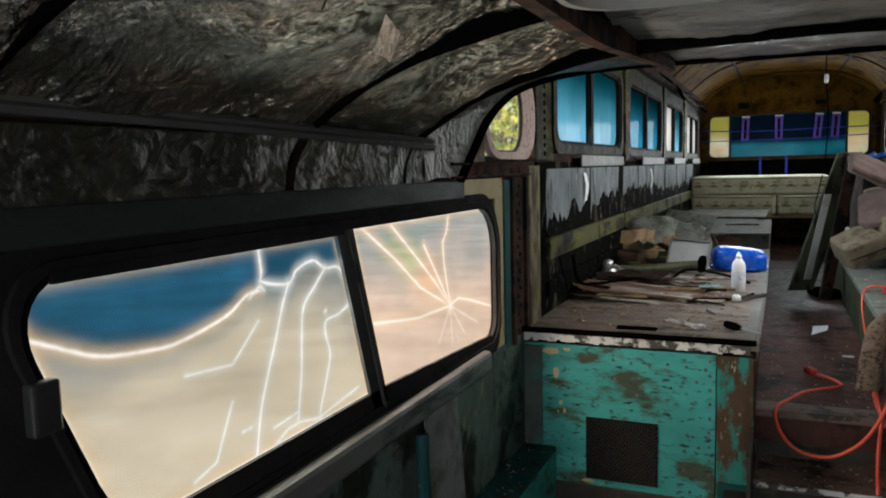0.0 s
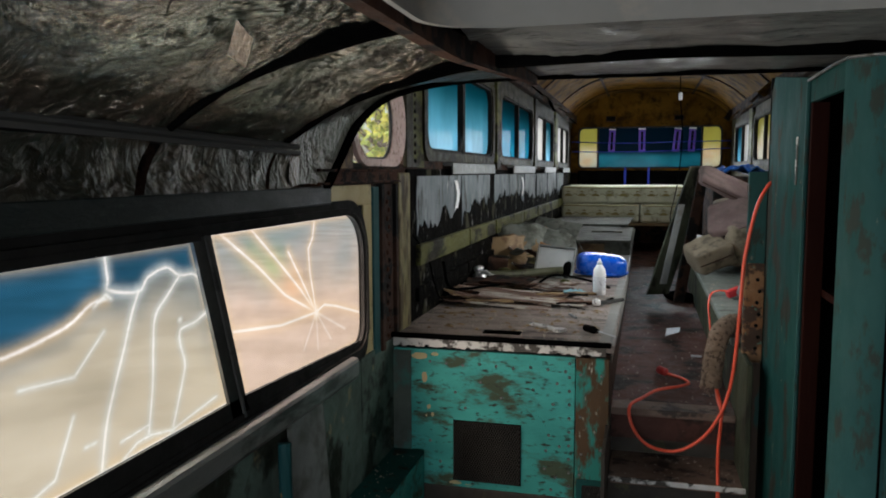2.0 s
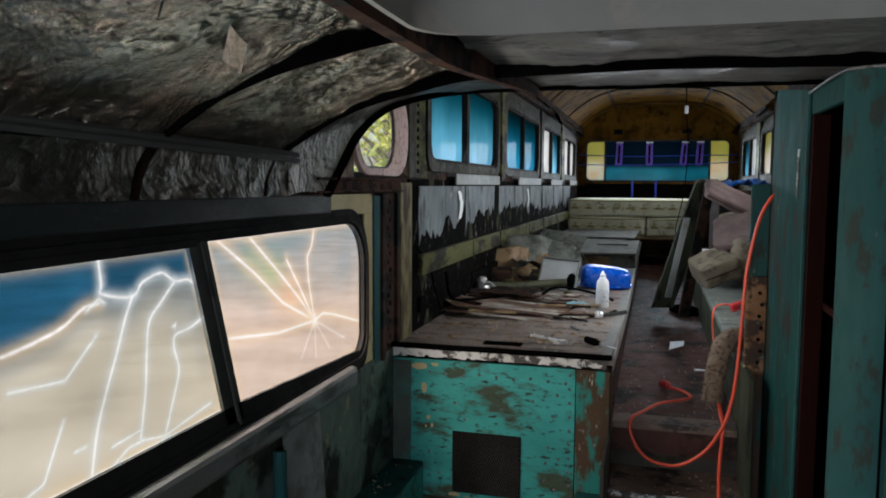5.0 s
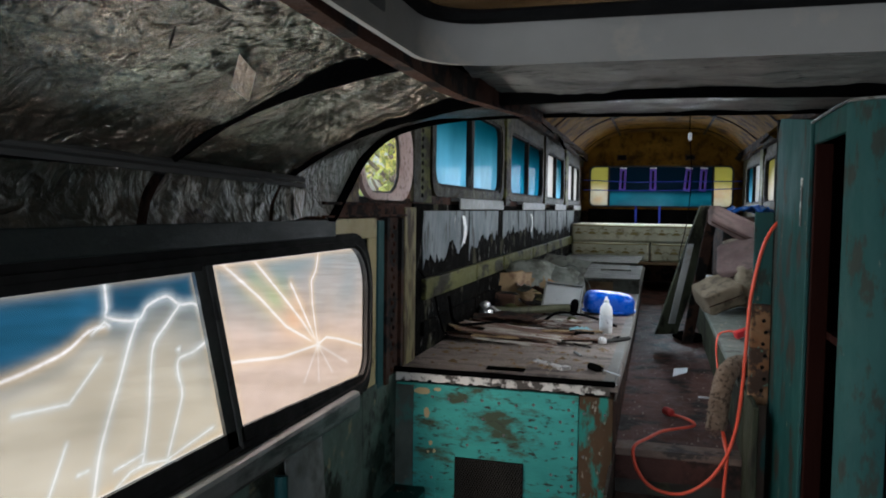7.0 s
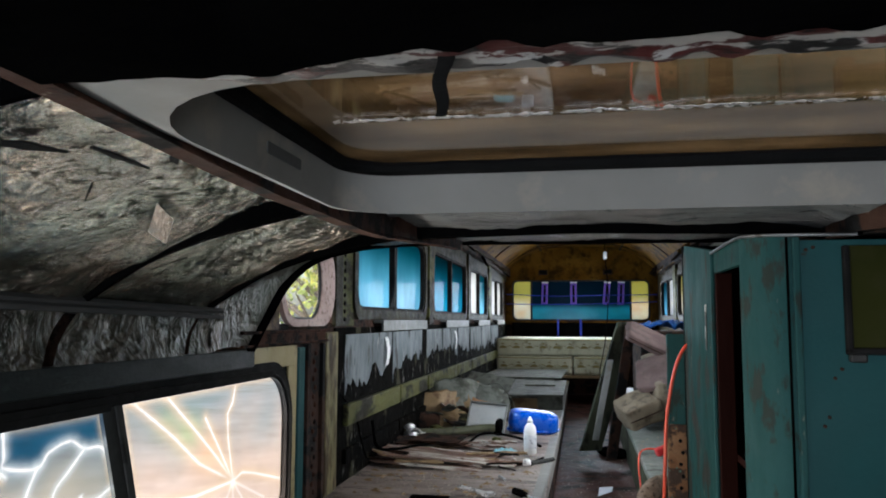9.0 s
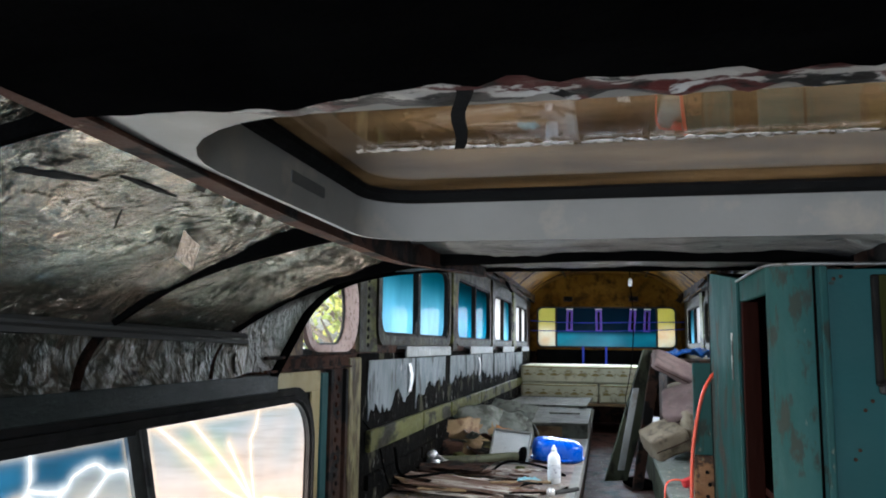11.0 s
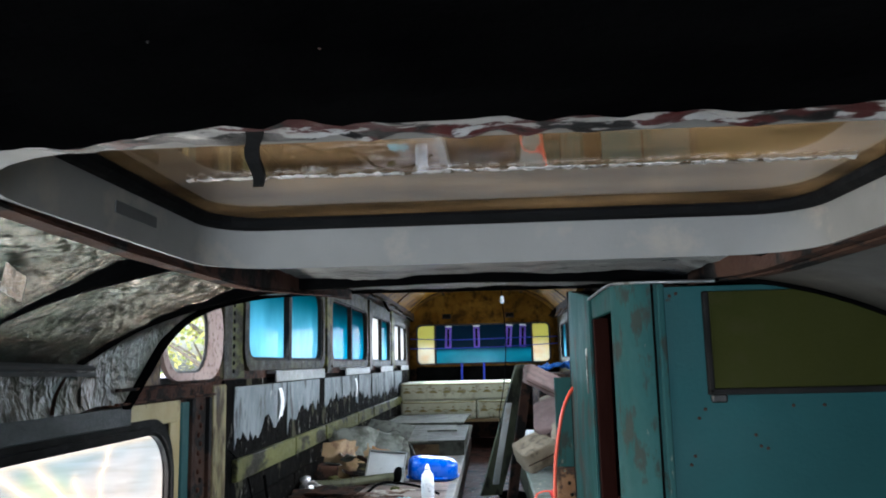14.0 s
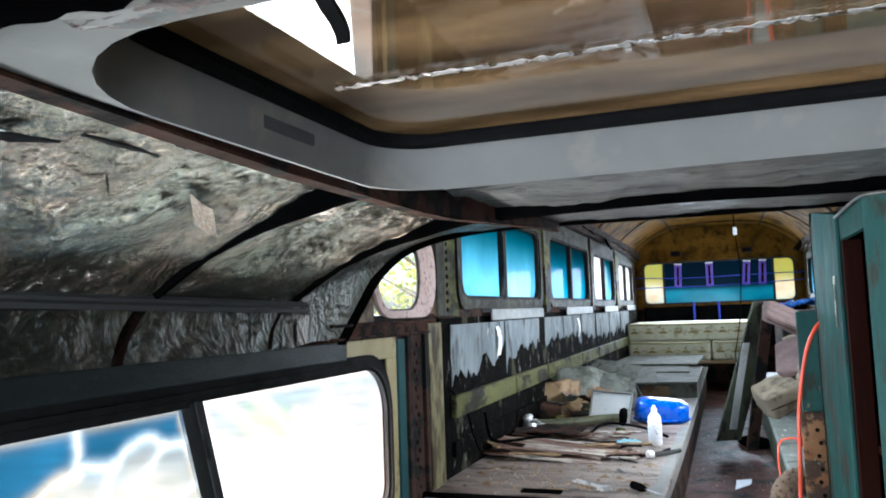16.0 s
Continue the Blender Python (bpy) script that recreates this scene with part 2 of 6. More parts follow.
BEIGE = surf("stained_cream_paint", (0.40, 0.32, 0.14), (0.50, 0.43, 0.22), 0.6, c3=(0.13, 0.08, 0.035), wear=0.57, wscale=8, c4=(0.04, 0.03, 0.02), wear4=0.7, soft=0.1)
DIRTYPOST = surf("stained_olive_cream_paint", (0.16, 0.14, 0.065), (0.26, 0.23, 0.12), 0.65, scale=6, stretch=(1, 1, 0.4), c3=(0.05, 0.035, 0.018), wear=0.52, wscale=9, c4=(0.015, 0.012, 0.009), wear4=0.62, w4scale=16, soft=0.12, spec=0.15)
OLIVE = surf("olive_paint", (0.050, 0.053, 0.016), (0.105, 0.106, 0.040), 0.65, stretch=(1, 0.4, 1), c3=(0.014, 0.013, 0.008), wear=0.55, wscale=8, c4=(0.20, 0.20, 0.14), wear4=0.72, w4scale=20, soft=0.08, spec=0.1)
YELLOW = surf("yellowed_varnish", (0.105, 0.048, 0.006), (0.19, 0.098, 0.016), 0.8, spec=0.04, scale=3, c3=(0.04, 0.02, 0.006), wear=0.56, wscale=5, c4=(0.02, 0.012, 0.006), wear4=0.66, w4scale=14, soft=0.14)
CREAMGREY = surf("grey_cream_paint", (0.035, 0.032, 0.02), (0.075, 0.068, 0.042), 0.65, spec=0.1, c3=(0.03, 0.025, 0.018), wear=0.55, wscale=7, soft=0.16)
GREYW = surf("peeling_grey_paint", (0.085, 0.105, 0.115), (0.185, 0.21, 0.22), 0.6, spec=0.2, scale=7, stretch=(1, 1, 0.35), c3=(0.025, 0.028, 0.028), wear=0.58, wscale=10,
             c4=(0.60, 0.61, 0.60), wear4=0.7, w4scale=9, soft=0.08)
# grey paint, darkened to carry the ceiling panel's dim lighting
PANELG = surf("grey_and_dimmed_paint", (0.075, 0.076, 0.074), (0.11, 0.111, 0.108), 0.7, scale=2.0, c3=(0.05, 0.05, 0.048), wear=0.6, wscale=6, soft=0.2, bump=0.06, spec=0.15)
HATCHW = surf("grey_white_enamel", (0.195, 0.19, 0.178), (0.245, 0.239, 0.225), 0.6, spec=0.2, scale=2.5, c3=(0.30, 0.27, 0.23), wear=0.62, wscale=10, soft=0.15, bump=0.06)
FLAKE = surf("flaking_white_over_red_paint", (0.30, 0.29, 0.275), (0.46, 0.45, 0.43), 0.6, c3=(0.060, 0.010, 0.009), wear=0.50, wscale=34, stretch=(0.45, 1, 1), c4=(0.006, 0.005, 0.005), wear4=0.56, w4scale=26, soft=0.03)
AMBER = tint_glass("brown_translucent_board", (0.13, 0.098, 0.058), (0.35, 0.275, 0.175), 5.0, (0.6, 2.2, 1))
SHEETF = surf("smooth_silver_sheet", (0.17, 0.175, 0.175), (0.34, 0.345, 0.34), 0.35, 0.45, scale=6, stretch=(0.5, 3, 1), c3=(0.05, 0.05, 0.05), wear=0.62, wscale=9, soft=0.15, bump=0.6, bscale=34)
COUNTER = surf("stained_counter_board", (0.18, 0.14, 0.12), (0.32, 0.26, 0.23), 0.55, scale=6, stretch=(0.5, 1.6, 1), c3=(0.035, 0.024, 0.02), wear=0.57, wscale=6,
               c4=(0.28, 0.24, 0.20), wear4=0.72, w4scale=55, soft=0.1)
CHIPW = surf("chipped_white_edging", (0.52, 0.51, 0.48), (0.66, 0.65, 0.62), 0.6, c3=(0.05, 0.042, 0.035), wear=0.50, wscale=22, soft=0.06)
FLOOR = surf("dark_red_brown_floor", (0.058, 0.023, 0.018), (0.10, 0.046, 0.036), 0.65, spec=0.2, scale=4, c3=(0.012, 0.009, 0.008), wear=0.55, wscale=5, c4=(0.18, 0.14, 0.11), wear4=0.71, w4scale=50, soft=0.08)
TREAD = surf("worn_tread_board", (0.11, 0.07, 0.054), (0.19, 0.13, 0.10), 0.6, scale=6, c3=(0.03, 0.02, 0.016), wear=0.55, wscale=9, c4=(0.3, 0.25, 0.2), wear4=0.7, w4scale=45)
RISER = surf("dark_riser", (0.016, 0.013, 0.010), (0.035, 0.028, 0.018), 0.6, c3=(0.055, 0.05, 0.02), wear=0.62, wscale=9)
STEEL = surf("dull_steel", (0.22, 0.225, 0.23), (0.32, 0.32, 0.32), 0.4, 0.8, c3=(0.10, 0.09, 0.08), wear=0.6, wscale=14)
CHROME = surf("chrome", (0.66, 0.67, 0.68), (0.8, 0.8, 0.8), 0.3, 0.6, bump=0.05)
SILLM = surf("dull_aluminium_sill", (0.15, 0.15, 0.145), (0.24, 0.24, 0.235), 0.45, 0.35, scale=7, stretch=(1, 0.25, 1), c3=(0.06, 0.058, 0.055), wear=0.58, wscale=12, soft=0.1)
TRIMG = surf("greenish_black_trim_paint", (0.016, 0.021, 0.020), (0.032, 0.040, 0.038), 0.5, scale=4, stretch=(1, 0.4, 1), c3=(0.055, 0.07, 0.062), wear=0.64, wscale=10, soft=0.12, spec=0.3)
ALU = surf("grey_painted_rail", (0.05, 0.051, 0.05), (0.085, 0.085, 0.083), 0.75, 0.0, spec=0.15, stretch=(1, 0.2, 1), c3=(0.03, 0.03, 0.03), wear=0.62, wscale=10)
WHITEM = surf("grey_white_metal_ledge", (0.13, 0.14, 0.135), (0.22, 0.225, 0.215), 0.5, c3=(0.15, 0.14, 0.12), wear=0.62, wscale=12)
# near-black of rubber and rivets; also paints the shade inside hollows
VOID = surf("black_and_hollow_shade", (0.004, 0.004, 0.004), (0.007, 0.007, 0.007), 0.9, spec=0.1)
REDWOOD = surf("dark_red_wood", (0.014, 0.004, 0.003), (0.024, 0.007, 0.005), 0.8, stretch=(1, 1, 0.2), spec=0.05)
OLIVEBL = surf("dark_olive_blind", (0.022, 0.025, 0.005), (0.033, 0.036, 0.008), 0.75, spec=0.08, scale=2, c3=(0.04, 0.04, 0.015), wear=0.66, wscale=9, soft=0.2, bump=0.1)
ORANGE = surf("orange_cord", (0.66, 0.07, 0.03), (0.78, 0.10, 0.05), 0.4, bump=0.05)
BLUEP = surf("blue_plastic", (0.004, 0.075, 0.52), (0.008, 0.11, 0.62), 0.3, bump=0.03)
BOTTLE = surf("white_translucent_plastic", (0.78, 0.79, 0.80), (0.84, 0.85, 0.86), 0.35, bump=0.02)
LABELW = surf("pale_paper_label", (0.62, 0.64, 0.68), (0.74, 0.74, 0.76), 0.6, c3=(0.25, 0.27, 0.33), wear=0.6, wscale=60, soft=0.03)
PAPER = surf("white_paper", (0.62, 0.66, 0.72), (0.72, 0.75, 0.8), 0.8)
FABRIC = surf("cream_mattress_ticking", (0.60, 0.60, 0.44), (0.72, 0.71, 0.55), 0.85, scale=8, c3=(0.30, 0.26, 0.14), wear=0.62, wscale=10, soft=0.15, bump=0.3)
MOTIF = surf("olive_woven_motif", (0.26, 0.21, 0.07), (0.34, 0.28, 0.10), 0.85)
PINKISH = surf("faded_pink_upholstery", (0.105, 0.065, 0.062), (0.18, 0.12, 0.11), 0.9, c3=(0.10, 0.07, 0.06), wear=0.58, soft=0.15, bump=0.4)
TANCUSH = surf("dirty_tan_cushion", (0.15, 0.115, 0.075), (0.23, 0.185, 0.13), 0.9, c3=(0.09, 0.07, 0.045), wear=0.56, soft=0.15, bump=0.4)
FLEECE = surf("tan_fleece", (0.19, 0.13, 0.09), (0.30, 0.22, 0.16), 0.95, scale=40, c3=(0.09, 0.06, 0.04), wear=0.56, wscale=60, bump=1.0, bscale=120)
DKBOARD = surf("dark_green_board", (0.035, 0.04, 0.026), (0.07, 0.076, 0.05), 0.65, spec=0.12, c3=(0.02, 0.02, 0.016), wear=0.56, wscale=6, stretch=(1, 1, 0.4))
WOODTAN = surf("light_brown_wood", (0.19, 0.125, 0.06), (0.29, 0.20, 0.105), 0.6, stretch=(1, 0.3, 1), c3=(0.14, 0.08, 0.04), wear=0.58, wscale=10)
VENEER = surf("delaminated_veneer", (0.12, 0.062, 0.042), (0.21, 0.13, 0.095), 0.5, stretch=(0.3, 2, 1), c3=(0.50, 0.47, 0.42), wear=0.56, wscale=7, c4=(0.06, 0.03, 0.02), wear4=0.62)
GREYCLOTH = surf("grey_green_cloth", (0.15, 0.165, 0.145), (0.24, 0.255, 0.225), 0.9, scale=9, c3=(0.08, 0.085, 0.07), wear=0.56, wscale=8, soft=0.15, bump=0.5, bscale=50, spec=0.1)
PALEWOOD = surf("bleached_splinter", (0.34, 0.30, 0.25), (0.48, 0.44, 0.38), 0.8, scale=20, c3=(0.14, 0.09, 0.06), wear=0.58, wscale=22)
GREYCARD = surf("grey_cardboard", (0.11, 0.115, 0.10), (0.17, 0.175, 0.15), 0.85, c3=(0.06, 0.06, 0.05), wear=0.56, soft=0.15, spec=0.2)
TRAYG = surf("pale_grey_tray", (0.36, 0.375, 0.375), (0.46, 0.47, 0.465), 0.55, 0.0, c3=(0.15, 0.15, 0.14), wear=0.62)
CYANRAG = surf("pale_blue_rag", (0.20, 0.42, 0.50), (0.30, 0.55, 0.62), 0.9, bump=0.4)
PURPLE = surf("purple_fringe", (0.10, 0.05, 0.42), (0.15, 0.08, 0.55), 0.4)
BLUEROPE = surf("blue_rope", (0.01, 0.03, 0.35), (0.02, 0.05, 0.5), 0.6)
GRIT = surf("pale_grit", (0.22, 0.19, 0.15), (0.42, 0.38, 0.32), 0.8, scale=30)
SAND = surf("pale_dry_ground", (0.52, 0.47, 0.39), (0.62, 0.575, 0.50), 0.95, scale=0.5, c3=(0.42, 0.38, 0.31), wear=0.6, wscale=0.6, soft=0.3)
LEAF = surf("yellow_green_leaves", (0.40, 0.42, 0.06), (0.58, 0.54, 0.12), 0.6, c3=(0.22, 0.28, 0.05), wear=0.5, wscale=3)
BARK = surf("grey_bark", (0.10, 0.08, 0.06), (0.16, 0.13, 0.10), 0.9, bump=0.8, bscale=30)

# ---- shaping ----


def part(name, bm, material, parent=None, label="", smooth=False):
    me = bpy.data.meshes.new(name)
    bmesh.ops.recalc_face_normals(bm, faces=bm.faces[:]) if len(bm.faces) < 20000 else None
    bm.to_mesh(me)
    bm.free()
    me.materials.append(material)
    if smooth:
        me.polygons.foreach_set("use_smooth", [True] * len(me.polygons))
    o = new(name, me)
    if parent:
        o.parent = parent
    if label:
        o["label"] = label
    return o


def thing(name, label, category, group="", kind=""):
    return tagged(new(name), label, category, group, kind)


def bx(x0, x1, y0, y1, z0, z1, bevel=0.0, bm=None, m=None, seg=2):
    """A box with rounded edges, in its own or a given bmesh."""
    own = bmesh.new()
    bmesh.ops.create_cube(own, size=1)
    for v in own.verts:
        v.co = Vector((x0 + (v.co.x + 0.5) * (x1 - x0), y0 + (v.co.y + 0.5) * (y1 - y0), z0 + (v.co.z + 0.5) * (z1 - z0)))
    if bevel:
        bmesh.ops.bevel(own, geom=own.edges[:], offset=bevel, segments=seg, affect="EDGES", profile=0.5)
    if m:
        own.transform(m)
    if bm is None:
        return own
    tmp = bpy.data.meshes.new("tmp")
    own.to_mesh(tmp)
    own.free()
    bm.from_mesh(tmp)
    bpy.data.meshes.remove(tmp)
    return bm


def grid(nu, nv, f, thick=None):
    """A sheet of nu x nv faces through f(u, v); thick gives it a back, moved by that vector."""
    bm = bmesh.new()
    vs = [[bm.verts.new(f(i / nu, j / nv)) for j in range(nv + 1)] for i in range(nu + 1)]
    for i in range(nu):
        for j in range(nv):
            bm.faces.new((vs[i][j], vs[i + 1][j], vs[i + 1][j + 1], vs[i][j + 1]))
    if thick:
        t = Vector(thick)
        back = [[bm.verts.new(v.co + t) for v in row] for row in vs]
        for i in range(nu):
            for j in range(nv):
                bm.faces.new((back[i][j], back[i][j + 1], back[i + 1][j + 1], back[i + 1][j]))
        rim = [(i, 0) for i in range(nu)] + [(nu, j) for j in range(nv)] + [(i, nv) for i in range(nu, 0, -1)] + [(0, j) for j in range(nv, 0, -1)]
        for a, b in zip(rim, rim[1:] + rim[:1]):
            bm.faces.new((vs[a[0]][a[1]], vs[b[0]][b[1]], back[b[0]][b[1]], back[a[0]][a[1]]))
    return bm


def smooth_line(pts, n=8):
    """A Catmull-Rom line through the points."""
    p = [Vector(q) for q in pts]
    p = [p[0] * 2 - p[1]] + p + [p[-1] * 2 - p[-2]]
    out = []
    for i in range(1, len(p) - 2):
        for k in range(n):
            t = k / n
            out.append(0.5 * (2 * p[i] + (p[i + 1] - p[i - 1]) * t + (2 * p[i - 1] - 5 * p[i] + 4 * p[i + 1] - p[i + 2]) * t * t
                              + (3 * p[i] - p[i - 1] - 3 * p[i + 1] + p[i + 2]) * t ** 3))
    return out + [p[-2].copy()]


def tube(pts, r, sides=8, bm=None, n=8, taper=None):
    """A round bar along a smooth line."""
    bm = bm or bmesh.new()
    line = smooth_line(pts, n) if n > 1 else [Vector(q) for q in pts]
    rings = []
    ref = Vector((0.31, 0.17, 0.93))
    for i, c in enumerate(line):
        d = (line[min(i + 1, len(line) - 1)] - line[max(i - 1, 0)]).normalized()
        a = d.cross(ref).normalized()
        b = d.cross(a)
        rr = r if taper is None else r + (taper - r) * i / (len(line) - 1)
        rings.append([bm.verts.new(c + (a * math.cos(2 * math.pi * k / sides) + b * math.sin(2 * math.pi * k / sides)) * rr) for k in range(sides)])
    for r0, r1 in zip(rings, rings[1:]):
        for k in range(sides):
            bm.faces.new((r0[k], r0[(k + 1) % sides], r1[(k + 1) % sides], r1[k]))
    bm.faces.new(rings[0][::-1])
    bm.faces.new(rings[-1])
    return bm


def lathe(profile, m, sides=24):
    """A turned body: profile of (radius, height)."""
    bm = bmesh.new()
    rings = [[bm.verts.new(m @ Vector((r * math.cos(2 * math.pi * k / sides), r * math.sin(2 * math.pi * k / sides), h))) for k in range(sides)] for r, h in profile]
    for r0, r1 in zip(rings, rings[1:]):
        for k in range(sides):
            bm.faces.new((r0[k], r0[(k + 1) % sides], r1[(k + 1) % sides], r1[k]))
    bm.faces.new(rings[0][::-1])
    bm.faces.new(rings[-1])
    return bm


def round_rect(a0, a1, b0, b1, r, n=6):
    """Corners-rounded rectangle as (a, b), one turn; r may be four radii from the upper far corner on."""
    out = []
    q = r if isinstance(r, tuple) else (r,) * 4
    for ca, cb, s, r in ((a1 - q[0], b1 - q[0], 0, q[0]), (a0 + q[1], b1 - q[1], 90, q[1]), (a0 + q[2], b0 + q[2], 180, q[2]), (a1 - q[3], b0 + q[3], 270, q[3])):
        for k in range(n + 1):
            w = radians(s + 90 * k / n)
            out.append((ca + r * math.cos(w), cb + r * math.sin(w)))
    return out


def ring(inner, outer, place, d0, d1):
    """A flat frame between two outlines with equal counts; place(a, b, d) gives the point at depth d."""
    bm = bmesh.new()
    k = len(inner)
    q = [[bm.verts.new(place(a, b, d)) for a, b in o] for o, d in ((inner, d0), (outer, d0), (outer, d1), (inner, d1))]
    for s in range(4):
        for i in range(k):
            j = (i + 1) % k
            bm.faces.new((q[s][i], q[s][j], q[(s + 1) % 4][j], q[(s + 1) % 4][i]))
    return bm


def plate(outline, place, d0, d1):
    bm = bmesh.new()
    k = len(outline)
    a = [bm.verts.new(place(*p, d0)) for p in outline]
    b = [bm.verts.new(place(*p, d1)) for p in outline]
    bm.faces.new(a)
    bm.faces.new(b[::-1])
    for i in range(k):
        j = (i + 1) % k
        bm.faces.new((a[i], a[j], b[j], b[i]))
    return bm


def wall_bm(place, a0, a1, b0, b1, holes, d0, d1):
    """A thick wall over (a, b) with rectangular openings."""
    av = sorted({a0, a1, *[h[0] for h in holes], *[h[1] for h in holes]})
    bv = sorted({b0, b1, *[h[2] for h in holes], *[h[3] for h in holes]})
    bm = bmesh.new()
    cells = {(i, j) for i in range(len(av) - 1) for j in range(len(bv) - 1)
             if not any(h[0] <= (av[i] + av[i + 1]) / 2 <= h[1] and h[2] <= (bv[j] + bv[j + 1]) / 2 <= h[3] for h in holes)}
    got = {}

    def vert(i, j, d):
        if (i, j, d) not in got:
            got[i, j, d] = bm.verts.new(place(av[i], bv[j], d))
        return got[i, j, d]

    for i, j in cells:
        for d in (d0, d1):
            bm.faces.new([vert(i, j, d), vert(i + 1, j, d), vert(i + 1, j + 1, d), vert(i, j + 1, d)])
        for di, dj, e in ((-1, 0, ((i, j), (i, j + 1))), (1, 0, ((i + 1, j), (i + 1, j + 1))), (0, -1, ((i, j), (i + 1, j))), (0, 1, ((i, j + 1), (i + 1, j + 1)))):
            if (i + di, j + dj) not in cells:
                (p, q), (r, s) = e
                bm.faces.new([vert(p, q, d0), vert(r, s, d0), vert(r, s, d1), vert(p, q, d1)])
    return bm


LEFT = lambda a, b, d: (-0.86 - d, a, b)      # left wall: a along, b up, d outward
RIGHT = lambda a, b, d: (1.14 + d, a, b)
REAR = lambda a, b, d: (a, 9.8 + d, b)
FRONT = lambda a, b, d: (a, 2.3 + d, b)       # face of the platform
rnd = random.Random(4)

# ---- ground and trees outside ----
bm = bmesh.new()
bmesh.ops.create_grid(bm, x_segments=40, y_segments=40, size=400)
for v in bm.verts:
    far = max(0, v.co.length - 60)
    v.co.z = -0.95 + 0.02 * far * noise.noise(v.co * 0.02)
tagged(part("ground", bm, SAND), "pale dry sandy ground around the bus", "ground", kind="structure")


def tree(x, y, h, seed):
    r = random.Random(seed)
    t = thing("tree", "yellow-green leafy tree outside the bus windows", "tree", "trees outside")
    b = tube([(x, y, -1.0), (x + 0.1, y, h * 0.3), (x - 0.1, y + 0.1, h * 0.7)], 0.16, 8, taper=0.06)
    for k in range(6):
        w = r.uniform(0, 6.28)
        z0 = h * r.uniform(0.2, 0.6)
        tube([(x, y, z0), (x + 0.7 * math.cos(w), y + 0.7 * math.sin(w), z0 + 0.5), (x + 1.4 * math.cos(w), y + 1.4 * math.sin(w), z0 + 0.9)], 0.05, 6, b, 4, 0.015)
    part("trunk", b, BARK, t)
    vs, fs = [], []
    clumps = [Vector((x + r.gauss(0, 1.0), y + r.gauss(0, 1.0), h * 0.62 + r.gauss(0, 0.8))) for _ in range(20)]
    for c in clumps:
        for _ in range(70):
            p = c + Vector((r.gauss(0, 0.28), r.gauss(0, 0.28), r.gauss(0, 0.22)))
            a = Vector((r.gauss(0, 1), r.gauss(0, 1), r.gauss(0, 1))).normalized() * 0.09
            q = a.cross(Vector((r.gauss(0, 1), r.gauss(0, 1), r.gauss(0, 1)))).normalized() * 0.045
            i = len(vs)
            vs += [p - a, p + q, p + a, p - q]
            fs.append((i, i + 1, i + 2, i + 3))
    me = bpy.data.meshes.new("crown")
    me.from_pydata(vs, [], fs)
    me.materials.append(LEAF)
    o = new("crown", me)
    o.parent = t


for k, (x, y, h) in enumerate(((-4.55, 12.7, 4.0), (-6.6, 18.5, 6.0), (-3.0, 16.5, 5.4), (0.4, 18.0, 5.2), (2.8, 16.0, 5.0))):
    tree(x, y, h, k + 1)

# ---- shell of the bus ----
LOW_HOLE = (0.10, 2.19, 0.99, 1.59)
PORT_HOLE = (1.93, 2.55, 1.675, 1.965)
DECK_L = [(2.76, 4.32), (4.56, 6.09), (6.33, 7.63), (7.98, 9.24)]
WIN_Z = (1.72, 2.17)
holes = [LOW_HOLE, PORT_HOLE] + [(a, b, *WIN_Z) for a, b in DECK_L]
wall_left = tagged(part("wall_left", wall_bm(LEFT, -1.6, 9.9, -0.97, 2.45, holes, 0.002, 0.07), RUSTDK), "left side wall of the old bus", "wall", kind="structure")
wall_right = tagged(part("wall_right", wall_bm(RIGHT, -1.6, 9.9, -0.97, 2.45, [(a, b, *WIN_Z) for a, b in DECK_L], 0.002, 0.07), CREAMGREY), "right side wall of the old bus, stained cream", "wall", kind="structure")
REARW = (-0.77, 1.04, 1.68, 2.22)
wall_rear = tagged(part("wall_rear", wall_bm(REAR, -0.93, 1.21, -0.97, 2.75, [REARW], 0.0, 0.07), YELLOW), "rear wall of yellowed varnished panels", "wall", kind="structure")
wall_front = tagged(part("wall_front", wall_bm(lambda a, b, d: (a, -1.6 - d, b), -0.93, 1.21, -0.97, 2.1, [(-0.8, 1.08, 1.0, 1.7)], 0.0, 0.07), NEARBLACK), "front end wall of the bus with windshield opening", "wall", kind="structure")
tagged(part("floor", bx(-0.93, 1.21, -1.67, 2.75, 0.0, 0.06), FLOOR), "dark red-brown floor of the lower section", "floor", kind="structure")
tagged(part("floor", bx(-0.93, 1.21, 2.52, 9.87, 0.60, 0.72), FLOOR), "dark red-brown worn floor of the raised deck", "floor", kind="structure")


def arch_low(x):
    """Height of the lower roof's lining over x."""
    u = abs(x - 0.14)
    return 1.915 - 0.02 * u - 0.20 * max(0, (u - 0.42) / 0.58) ** 1.9


def edge_y(z):
    """Where the lower roof ends towards the deck: it leans back with height."""
    return 1.64 + max(0.0, z - 1.58) * 1.42


FOLDS = [(0.5, 0.38, 1.0), (2.1, 0.55, 0.75), (1.2, 0.9, 0.5), (2.75, 1.3, 0.36), (0.15, 2.1, 0.22), (1.75, 3.1, 0.16), (0.9, 4.6, 0.11), (2.4, 6.5, 0.08)]


